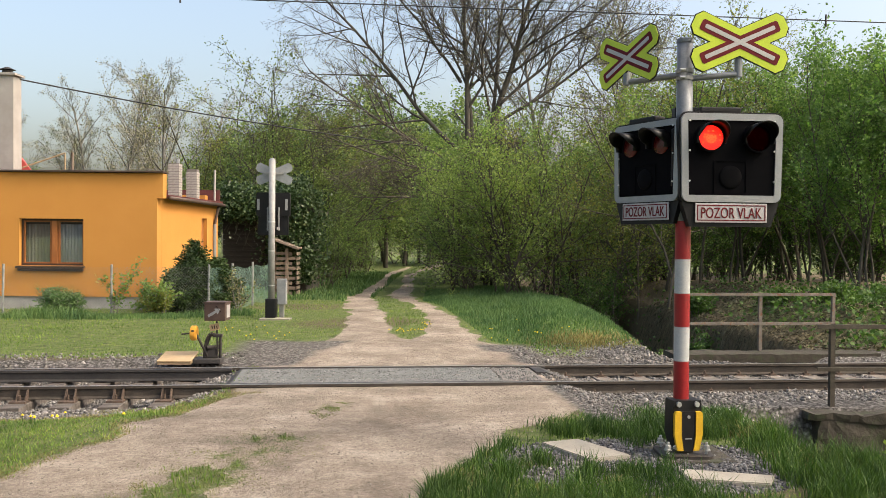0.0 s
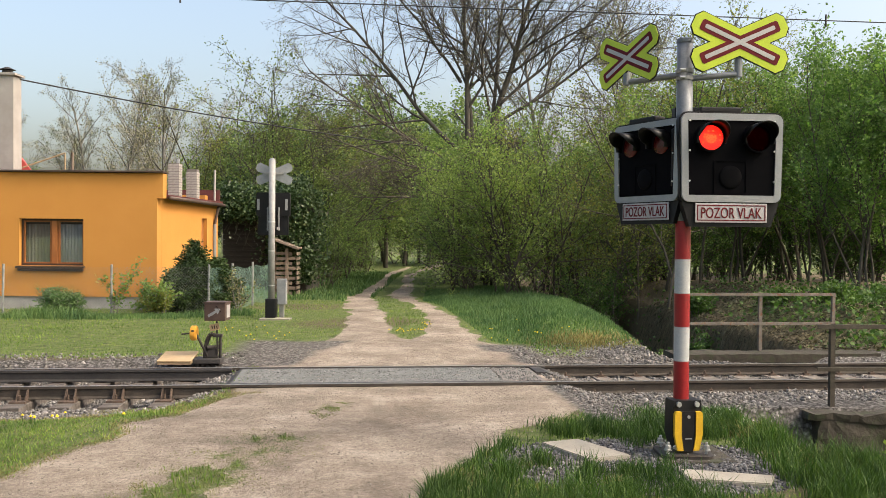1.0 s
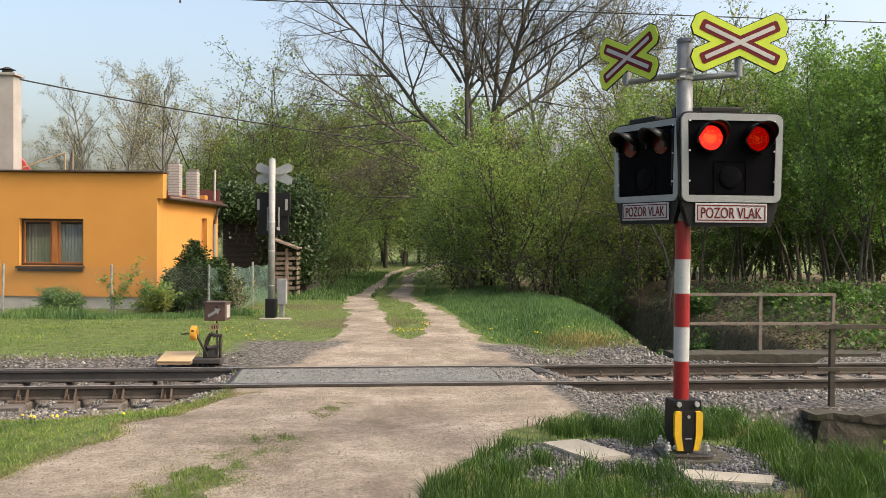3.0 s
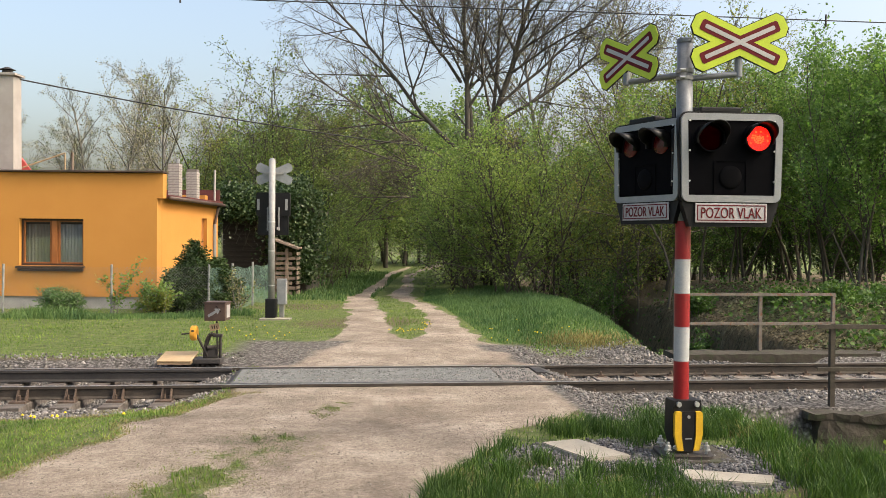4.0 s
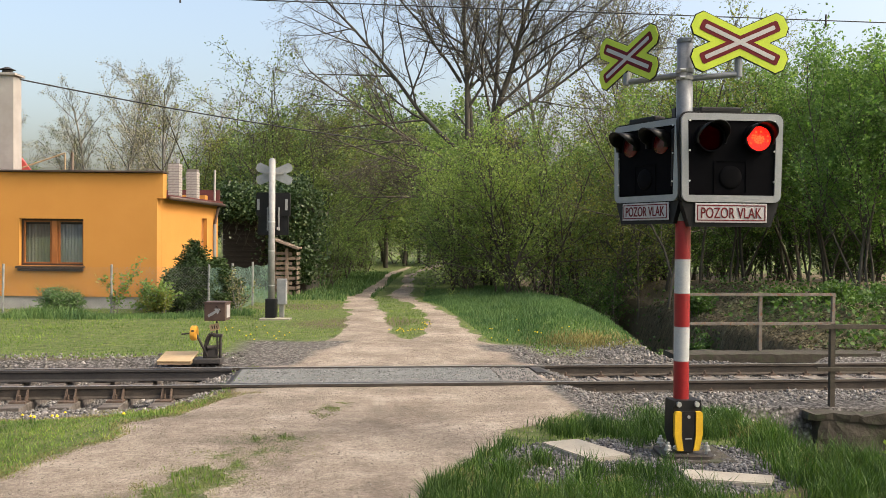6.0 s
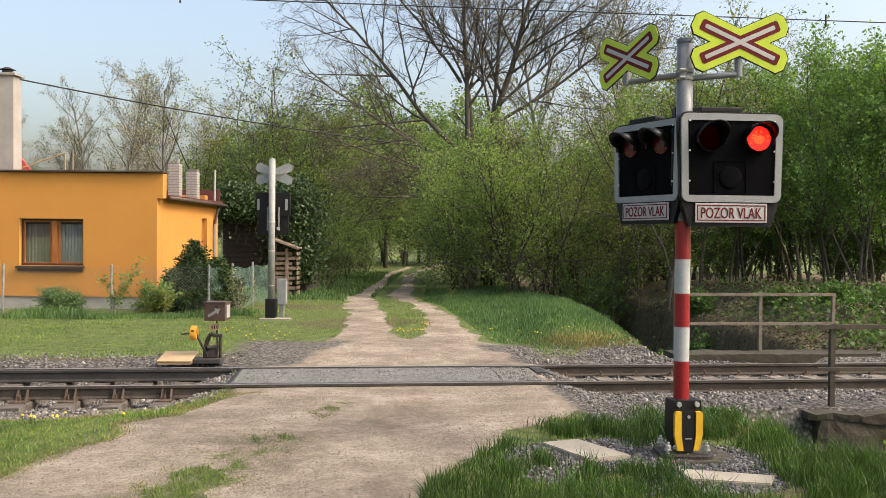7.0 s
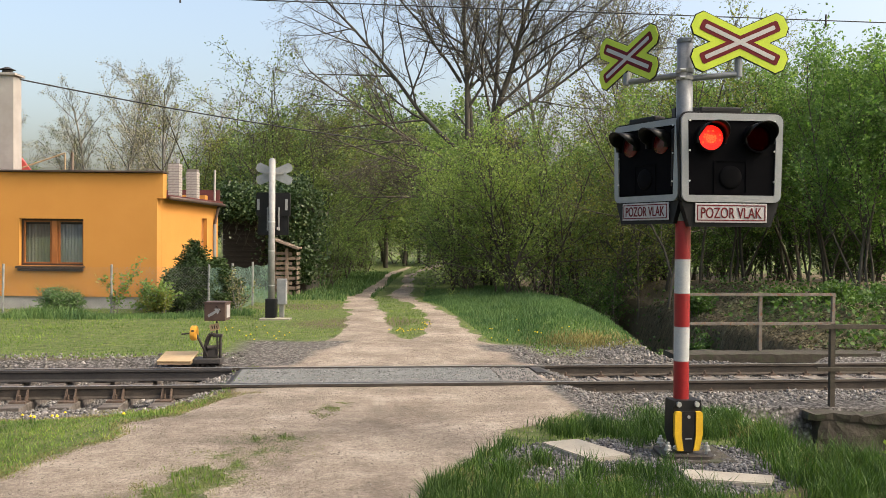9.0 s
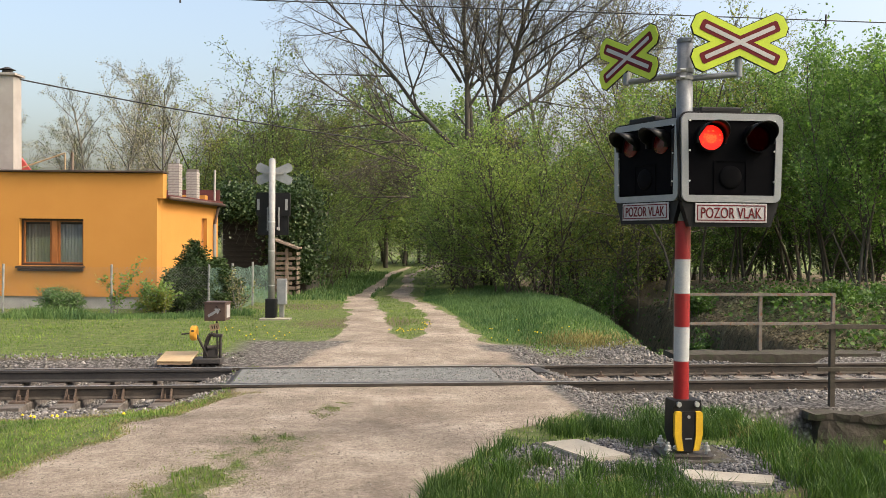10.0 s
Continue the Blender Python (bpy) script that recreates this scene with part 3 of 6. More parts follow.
def ring(bm, outer, inner, y0, y1):
    """A frame between two outlines of as many points, from y0 (front) to y1."""
    n = len(outer)
    loops = [[bm.verts.new((x, y, z)) for x, z in o] for o, y in ((outer, y0), (inner, y0), (inner, y1), (outer, y1))]
    for k in range(4):
        a, b = loops[k], loops[(k + 1) % 4]
        for i in range(n):
            bm.faces.new((a[i], a[(i + 1) % n], b[(i + 1) % n], b[i]))
    return bm


def hood(bm, r, length, m):
    """A lamp visor: the upper part of a tube, cut slanting, with thickness."""
    n = 22
    rows = []
    for rr in (r, r - 0.006):
        for end in (0, 1):
            row = []
            for i in range(n + 1):
                a = radians(-22 + 224 * i / n)
                cutback = 0.35 + 0.65 * max(0.0, math.sin(a)) ** 0.6 if end else 0
                row.append(bm.verts.new((rr * math.cos(a), -length * cutback, rr * math.sin(a))))
            rows.append(row)
    for a, b in ((0, 1), (2, 3), (1, 3), (0, 2)):
        for i in range(n):
            bm.faces.new((rows[a][i], rows[a][i + 1], rows[b][i + 1], rows[b][i]))
    bmesh.ops.transform(bm, matrix=m, verts=[v for row in rows for v in row])
    return bm


def disc(bm, r, m, depth=0.004, n=28):
    vs = bmesh.ops.create_cone(bm, cap_ends=True, segments=n, radius1=r, radius2=r, depth=depth)["verts"]
    bmesh.ops.transform(bm, matrix=m @ pose(0, 0, 0, 90), verts=vs)
    return bm


def letters(text, height, material, parent, m, width):
    """Writing of that height and width on a plate, a little proud of it."""
    cu = bpy.data.curves.new("writing", "FONT")
    cu.body, cu.align_x, cu.align_y = text, "CENTER", "CENTER"
    cu.size, cu.extrude, cu.offset = 1.0, 0.002, 0.004
    tmp = bpy.data.objects.new("writing", cu)
    scene.collection.objects.link(tmp)
    me = bpy.data.meshes.new_from_object(tmp.evaluated_get(bpy.context.evaluated_depsgraph_get()))
    bpy.data.objects.remove(tmp)
    me.name = "writing"
    co = np.array([v.co[:] for v in me.vertices])
    lo, hi = co.min(0), co.max(0)
    co = (co - (lo + hi) / 2) * [width / (hi[0] - lo[0]), height / (hi[1] - lo[1]), 1]
    me.vertices.foreach_set("co", co.astype(np.float32).ravel())
    me.materials.clear()
    me.materials.append(material)
    ob = new("lettering", me)
    ob.parent = parent
    ob.matrix_basis = m @ pose(0, 0, 0, 90)
    ob["label"] = "dark red capital lettering"
    return ob


FLASHERS = []


def head(parent, m, lit):
    """A signal head: black screen with white rim, two red lamps over one clear lamp, and a plate below. Origin: screen centre, front."""
    h = new("signal_head")
    h.parent = parent
    h.matrix_basis = m
    W, H = 0.90, 0.758
    bm = slab(B(), rounded(W + 0.03, H + 0.03, 0.075, wb=W), 0.10, Matrix.Translation((0, 0.012, 0)))
    part("housing", bm, M["black_plastic"], h)
    part("screen", slab(B(), rounded(W - 0.1, H - 0.1, 0.03, wb=W - 0.13), 0.02, Matrix.Translation((0, 0.002, 0))), M["black_matt"], h)
    part("rim", ring(B(), rounded(W, H, 0.065, wb=W - 0.025), rounded(W - 0.118, H - 0.118, 0.006, wb=W - 0.143), -0.012, 0.03), M["frame_white"], h, "white painted rim")
    bm = slab(B(), [(-0.43, 0), (0.43, 0), (0.36, -0.205), (-0.36, -0.205)], 0.09, Matrix.Translation((0.0, 0.012, -H / 2 - 0.005)))
    part("lower_housing", bm, M["black_plastic"], h)
    bm = box(B(), (-0.09, 0.09, H / 2 + 0.035), (0.36, 0.14, 0.05), bevel=0.012)
    part("cap", bm, M["black_plastic"], h)
    bm = box(B(), (0, -0.002, -H / 2 - 0.092), (0.635, 0.012, 0.165), bevel=0.003)
    pl = part("plate", bm, M["sign_white"], h, "white plate with red border and lettering")
    ring_o, ring_i = rounded(0.605, 0.135, 0.004, 0, -H / 2 - 0.092), rounded(0.588, 0.118, 0.004, 0, -H / 2 - 0.092)
    part("border", ring(B(), ring_o, ring_i, -0.0105, -0.006), M["sign_red"], pl)
    letters("POZOR VLAK", 0.092, M["sign_red"], pl, Matrix.Translation((0, -0.011, -H / 2 - 0.092)), 0.535)
    for x in (-0.375, 0.372):
        for z in (0.315, 0.06, -0.20):
            part("rivet", rod(B(), (x, -0.02, z), (x, -0.008, z), 0.008, n=8), M["bolt_steel"], h)
    # the two red lamps
    for k, x in enumerate((-0.205, 0.215)):
        lamp = new("lamp")
        lamp.parent = h
        lamp.matrix_basis = Matrix.Translation((x, -0.01, 0.165))
        part("visor", hood(B(), 0.130, 0.23, Matrix.Translation((0, 0, 0))), M["hood_black"], lamp, "black lamp visor", True)
        if lit:
            bm = B()
            ring(bm, [(0.122 * math.cos(a), 0.122 * math.sin(a)) for a in np.linspace(0, 6.283, 28, False)], [(0.108 * math.cos(a), 0.108 * math.sin(a)) for a in np.linspace(0, 6.283, 28, False)], -0.052, 0.0)
            part("lamp_ring", bm, M["black_matt"], lamp)
            # Two added filters, no part of a real lamp, dim the retracted diodes.
            part("dark_lens", disc(B(), 0.107, Matrix.Translation((0, -0.034, 0)), 0.002), M["filter_half"], lamp, "added dark red filter that dims the diodes")
            part("dark_lens", disc(B(), 0.107, Matrix.Translation((0, -0.0105, 0)), 0.002), M["filter_deep"], lamp, "added dark red filter that dims the diodes")
            cluster = new("light_cluster", None)
            cluster.parent = lamp
            cluster.matrix_basis = Matrix.Translation((0, -0.003, 0))
            bm, hot = B(), B()
            rr = random.Random(5)
            for ringi, (rad, cnt) in enumerate(((0.0, 1), (0.02, 6), (0.04, 12), (0.06, 18), (0.08, 24), (0.097, 30))):
                for j in range(cnt):
                    a = 6.283 * j / cnt + ringi * 0.2
                    b = hot if rr.random() < (1.0, 0.95, 0.6, 0.2, 0.06, 0.0)[ringi] else bm
                    disc(b, (0.0088 if b is hot else 0.0098) if rad < 0.09 else 0.0085, Matrix.Translation((rad * math.cos(a), 0, rad * math.sin(a))), 0.005, 8)
            bm2 = disc(B(), 0.105, Matrix.Translation((0, 0.004, 0)), 0.002)
            led = part("light_board", bm2, M["led_back"], cluster)
            FLASHERS.append((k, cluster))
            tagged(part("diode", bm, M["led_red"], cluster, "glowing red diodes"), kind="stuff")
            tagged(part("diode", hot, M["led_hot"], cluster, "glowing orange-red diodes"), kind="stuff")
        else:
            bm = B()
            vs = bmesh.ops.create_uvsphere(bm, u_segments=20, v_segments=10, radius=0.105)["verts"]
            for v in vs:
                v.co.y *= 0.25
            part("lens", bm, M["lens_red"], lamp, "unlit dark red lens", True)
    bm = B()
    vs = bmesh.ops.create_uvsphere(bm, u_segments=20, v_segments=10, radius=0.10)["verts"]
    for v in vs:
        v.co = Vector((v.co.x, v.co.y * 0.2, v.co.z)) + Vector((-0.01, -0.004, -0.165))
    part("clear_lens", bm, M["lens_dark"], h, "unlit clear lens", True)
    bm = ring(B(), rounded(0.29, 0.29, 0.012, -0.01, -0.165), rounded(0.27, 0.27, 0.012, -0.01, -0.165), -0.006, 0.004)
    part("lens_mount", bm, M["black_matt"], h)
    return h


def arm(hl, hw, c):
    """Half length, half width and corner cut of one arm of the cross."""
    return [(-hl, -hw + c), (-hl + c * 0.9, -hw), (hl - c * 0.9, -hw), (hl, -hw + c), (hl, hw - c), (hl - c * 0.9, hw), (-hl + c * 0.9, hw), (-hl, hw - c)]


def cross(parent, m, face="sign_lime", plain=False, tilt=24.0):
    cr = new("warning_cross")
    cr.parent = parent
    cr.matrix_basis = m
    for s in (1, -1):
        turn = pose(0, 0, 0, 0, s * tilt, 0)
        o = 0.0004 * s
        part("cross_backing", slab(B(), arm(0.445, 0.105, 0.055), 0.014, turn @ Matrix.Translation((0, 0.001 + o, 0))), M[face], cr)
        if not plain:
            part("cross_edge", slab(B(), arm(0.452, 0.112, 0.055), 0.012, turn @ Matrix.Translation((0, 0.008 + o, 0))), M["black_plastic"], cr)
            part("red_bar", slab(B(), [(-0.36, -0.05), (0.36, -0.05), (0.375, -0.035), (0.375, 0.035), (0.36, 0.05), (-0.36, 0.05), (-0.375, 0.035), (-0.375, -0.035)], 0.004, turn @ Matrix.Translation((0, -0.0025 + o, 0))), M["sign_red"], cr)
            part("white_bar", slab(B(), arm(0.335, 0.018, 0.008), 0.004, turn @ Matrix.Translation((0, -0.0055 + o, 0))), M["sign_white"], cr)
    return cr


M["led_back"] = worn("led_back", (0.10, 0.004, 0.004), (0.16, 0.008, 0.008), 30, 90, 0.4)


def build_signal():
    s = thing("crossing_signal", (2.095, 7.60, 0.075), "red and white crossing signal post with a flashing red lamp", "signal")
    part("pole", rod(B(), (0, 0, 2.0), (0, 0, 3.56), 0.069, n=28), M["galvanised"], s, "grey galvanised upper pole", True)
    bm = rod(B(), (0, 0, 3.55), (0, 0, 3.585), 0.073, n=28)
    part("pole_cap", bm, M["galvanised"], s)
    z = 0.45
    for i, h in enumerate((0.33, 0.295, 0.295, 0.295, 0.36)):
        part("band", rod(B(), (0, 0, z), (0, 0, z + h), 0.0665, n=28, caps=False), M["paint_white" if i % 2 else "paint_red"], s, "white band" if i % 2 else "red band", True)
        part("band_edge", rod(B(), (0, 0, z + h - 0.003), (0, 0, z + h + 0.003), 0.0675, n=28), M["galvanised_dull"], s)
        z += h
    # cross arms of pipe
    bm = rod(B(), (0.0, -0.02, 3.235), (0.45, -0.05, 3.275), 0.027, n=14)
    rod(bm, (0.45, -0.05, 3.25), (0.45, -0.05, 3.50), 0.033, n=14)
    part("pipe_arm", bm, M["galvanised"], s, smooth=False)
    bm = rod(B(), (0.0, -0.02, 3.275), (-0.46, 0.22, 3.245), 0.027, n=14)
    rod(bm, (-0.46, 0.22, 3.22), (-0.46, 0.22, 3.42), 0.033, n=14)
    part("pipe_arm", bm, M["galvanised"], s)
    for zz in (3.225, 3.29):
        part("clamp", rod(B(), (0, 0, zz), (0, 0, zz + 0.03), 0.078, n=24), M["galvanised_dull"], s)
    for zz in (3.24, 3.305):
        part("bolt", rod(B(), (-0.06, -0.085, zz), (-0.02, -0.09, zz), 0.011, n=8), M["bolt_steel"], s)
    cross(s, pose(0.445, -0.10, 3.54, 0, 0, 4))
    cross(s, pose(-0.47, 0.16, 3.45, 0, 0, -62) @ Matrix.Diagonal((0.93, 0.93, 0.93, 1)))
    head(s, pose(0.372, -0.14, 2.54, 0, 0, 5), True)
    head(s, pose(-0.275, 0.24, 2.53, 0, 0, -61) @ Matrix.Diagonal((0.94, 0.94, 0.94, 1)), False)
    part("bracket", box(B(), (0.05, -0.02, 2.55), (0.34, 0.10, 0.5), bevel=0.01), M["black_plastic"], s)
    part("bracket", box(B(), (0.03, 0.10, 2.95), (0.2, 0.12, 0.10), bevel=0.01), M["black_plastic"], s)
    # foot: yellow and black cover on a cast base
    c = new("foot_cover")
    c.parent = s
    c.matrix_basis = pose(0.02, -0.10, 0.015, 0, 0, 8) @ Matrix.Diagonal((0.9, 1, 1, 1))
    body = slab(B(), [(-0.14, 0.435), (0.14, 0.435), (0.145, 0.36), (0.15, 0.14), (0.11, 0.02), (-0.11, 0.02), (-0.15, 0.14), (-0.145, 0.36)], 0.17, Matrix.Translation((0, -0.02, 0)))
    part("cover_body", body, M["black_plastic"], c)
    for sx in (-1, 1):
        bm = slab(B(), [(sx * 0.072, 0.345), (sx * 0.125, 0.345), (sx * 0.14, 0.325), (sx * 0.14, 0.145), (sx * 0.108, 0.01), (sx * 0.05, 0.01), (sx * 0.072, 0.14)], 0.06, Matrix.Translation((0, -0.06, 0)))
        part("cover_strip", bm, M["yellow_plastic"], c, "bright yellow plastic strip")
        part("bolt", rod(B(), (sx * 0.09, -0.045, 0.405), (sx * 0.09, -0.015, 0.405), 0.024, n=10), M["bolt_steel"], c, "galvanised bolt head")
        part("bolt", rod(B(), (sx * 0.118, -0.04, 0.035), (sx * 0.118, -0.015, 0.035), 0.018, n=10), M["bolt_steel"], c)
    part("cover_front", slab(B(), [(-0.07, 0.345), (0.07, 0.345), (0.07, 0.14), (0.048, 0.0), (-0.048, 0.0), (-0.07, 0.14)], 0.05, Matrix.Translation((0, -0.05, 0))), M["black_plastic"], c)
    part("lock", rod(B(), (0, -0.062, 0.30), (0, -0.045, 0.30), 0.014, n=12), M["bolt_steel"], c)
    part("badge", box(B(), (0, -0.052, 0.112), (0.065, 0.006, 0.010)), M["frame_white"], c, "pale bar where lettering cannot be read")
    part("lock", rod(B(), (0, -0.055, -0.025), (0, -0.04, -0.025), 0.011, n=10), M["bolt_steel"], c)
    part("base_plate", slab(B(), rounded(0.46, 0.42, 0.09), 0.035, pose(0.015, -0.03, -0.005, -90)), M["iron_black"], s, "black cast base plate")
    for a, b in ((-0.15, -0.16), (0.18, -0.16), (-0.15, 0.1), (0.18, 0.1)):
        bm = rod(B(), (a, b, 0.0), (a, b, 0.10), 0.013, n=8)
        rod(bm, (a, b, 0.045), (a, b, 0.075), 0.026, n=6)
        rod(bm, (a, b, 0.03), (a, b, 0.038), 0.034, n=12)
        part("anchor_bolt", bm, M["bolt_steel"], s)
    return s


build_signal()
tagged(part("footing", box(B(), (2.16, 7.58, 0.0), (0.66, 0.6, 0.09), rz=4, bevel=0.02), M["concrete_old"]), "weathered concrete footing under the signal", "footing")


def build_far_signal():
    """The signal across the track, seen from behind."""
    s = thing("crossing_signal", (-3.96, 20.1, 0.03), "grey crossing signal seen from its black rear side", "signal")
    part("pole", rod(B(), (0, 0, 0.3), (0, 0, 3.66), 0.075, n=20), M["galvanised_dull"], s, "pale galvanised pole", True)
    part("pole_cap", rod(B(), (0, 0, 3.66), (0, 0, 3.70), 0.08, 0.04, n=20), M["galvanised_dull"], s)
    part("foot_cover", box(B(), (0.0, 0, 0.24), (0.25, 0.25, 0.44), bevel=0.03), M["black_plastic"], s, "black plastic foot cover")
    for z in (2.22, 1.55, 0.75):
        part("clamp", rod(B(), (0, 0, z), (0, 0, z + 0.02), 0.082, n=20), M["bolt_steel"], s)
    cross(s, pose(0.02, 0.14, 3.35, 0, 0, 0), "blue_grey_metal", True)
    part("cross_bracket", box(B(), (0.02, 0.09, 3.36), (0.45, 0.05, 0.05)), M["galvanised_dull"], s)
    h = new("signal_head")
    h.parent = s
    h.matrix_basis = pose(0.0, 0.12, 2.4)
    part("housing", slab(B(), rounded(0.78, 0.55, 0.04, 0, 0.24), 0.16, Matrix.Translation((0, 0, 0))), M["black_plastic"], h)
    part("lower_housing", slab(B(), rounded(0.7, 0.55, 0.04, 0, -0.2), 0.10, Matrix.Translation((0, 0.04, 0))), M["black_plastic"], h)
    for x in (-0.34, 0.31):
        part("side_strip", box(B(), (x, -0.005, 0.235), (0.055, 0.012, 0.26)), M["frame_white"], h, "pale reflective strip")
    for x in (-0.12, 0.14):
        part("mount_bar", box(B(), (x, -0.02, -0.1), (0.03, 0.03, 0.55)), M["fence_post"], h)
    part("tag", box(B(), (0.13, -0.03, -0.32), (0.06, 0.03, 0.06)), M["sign_white"], h)
    cab = thing("control_cabinet", (-3.78, 20.45, -0.05), "pale grey metal cabinet beside the far signal", "cabinet")
    part("body", box(B(), (0, 0, 0.68), (0.22, 0.2, 0.60), bevel=0.015), M["blue_grey_metal"], cab)
    part("leg", box(B(), (0, 0, 0.22), (0.10, 0.10, 0.45)), M["fence_post"], cab)
    part("hinge", box(B(), (0.13, -0.125, 0.9), (0.03, 0.02, 0.05)), M["bolt_steel"], cab)
    tagged(part("footing", box(B(), (-3.85, 20.05, 0.015), (0.7, 0.35, 0.05), bevel=0.01), M["concrete_pale"]), "pale concrete slab under the far signal", "footing")


build_far_signal()


# ---- concrete slabs, bridge ledges and railings ----
def ground_slab(outline, z, h, label):
    bm = B()
    lo = [bm.verts.new((x, y, z)) for x, y in outline]
    hi = [bm.verts.new((x, y, z + h)) for x, y in outline]
    bm.faces.new(hi)
    bm.faces.new(lo[::-1])
    for i in range(len(lo)):
        j = (i + 1) % len(lo)
        bm.faces.new((lo[i], lo[j], hi[j], hi[i]))
    bmesh.ops.bevel(bm, geom=bm.edges[:], offset=0.008, segments=2, affect="EDGES")
    return tagged(part("paving_slab", bm, M["concrete_pale"]), label, "slab", "slabs by the signal")


ground_slab([(0.90, 7.85), (1.26, 8.00), (1.62, 7.42), (1.24, 7.26)], 0.0, 0.07, "pale concrete slab sunk in gravel and grass")
ground_slab([(1.92, 6.98), (2.62, 6.80), (2.50, 6.56), (1.90, 6.68)], 0.0, 0.07, "pale concrete slab half hidden by long grass")


def rough_box(c, size, amount, seed):
    """A cast block with broken edges and an uneven face."""
    bm = box(B(), (0, 0, 0), size)
    long = [e for e in bm.edges if abs(e.verts[0].co.x - e.verts[1].co.x) > size[0] * 0.9]
    bmesh.ops.subdivide_edges(bm, edges=long, cuts=int(size[0] / 0.09), use_grid_fill=True)
    up = [e for e in bm.edges if abs(e.verts[0].co.z - e.verts[1].co.z) > size[2] * 0.9]
    bmesh.ops.subdivide_edges(bm, edges=up, cuts=max(1, int(size[2] / 0.09)), use_grid_fill=True)
    for v in bm.verts:
        p = Vector((v.co.x * 3, v.co.y * 3 + seed, v.co.z * 3))
        k = noise.noise_vector(p) + 0.6 * noise.noise_vector(p * 3.1)
        v.co += Vector((k.x, k.y, k.z)) * amount
        v.co += Vector(c)
    return bm


def build_bridge():
    b = thing("culvert_far_ledge", (5.6, 14.75, 0.0), "weathered concrete culvert ledge beyond the track", "ledge", kind="structure", rz=6.2)
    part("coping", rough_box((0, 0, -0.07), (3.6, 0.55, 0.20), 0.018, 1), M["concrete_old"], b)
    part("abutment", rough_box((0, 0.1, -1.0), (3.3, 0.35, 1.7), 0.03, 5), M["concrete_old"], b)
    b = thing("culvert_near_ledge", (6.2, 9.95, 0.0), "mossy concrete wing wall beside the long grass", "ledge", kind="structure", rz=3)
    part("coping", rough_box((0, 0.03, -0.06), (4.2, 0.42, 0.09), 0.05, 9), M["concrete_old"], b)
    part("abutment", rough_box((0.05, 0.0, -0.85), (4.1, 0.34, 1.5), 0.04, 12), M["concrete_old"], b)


build_bridge()


def railing(place, rz, posts, x0, x1, rails, mat, label):
    r = thing("railing", place, label, "railing", rz=rz)
    for x, h in posts:
        bm = box(B(), (x, 0, h / 2), (0.055, 0.012, h))
        box(bm, (x - 0.022, 0.025, h / 2), (0.012, 0.05, h))
        part("post", bm, M[mat], r)
    for z in rails:
        bm = box(B(), ((x0 + x1) / 2, -0.02, z), (x1 - x0, 0.012, 0.045))
        box(bm, ((x0 + x1) / 2, 0.0, z + 0.018), (x1 - x0, 0.045, 0.010))
        part("handrail", bm, M[mat], r)
    return r


railing((5.42, 14.85, 0.03), 6.2, [(-1.48, 1.0), (0.02, 1.0), (1.34, 1.0)], -1.5, 1.36, (0.97, 0.47), "railing_rust", "low rusty angle-iron railing with flaking paint")
railing((4.50, 10.0, 0.0), 3.0, [(0.0, 0.96), (2.0, 0.96)], -0.19, 3.6, (0.93, 0.44), "railing_dark", "dark weathered angle-iron railing on the wing wall")


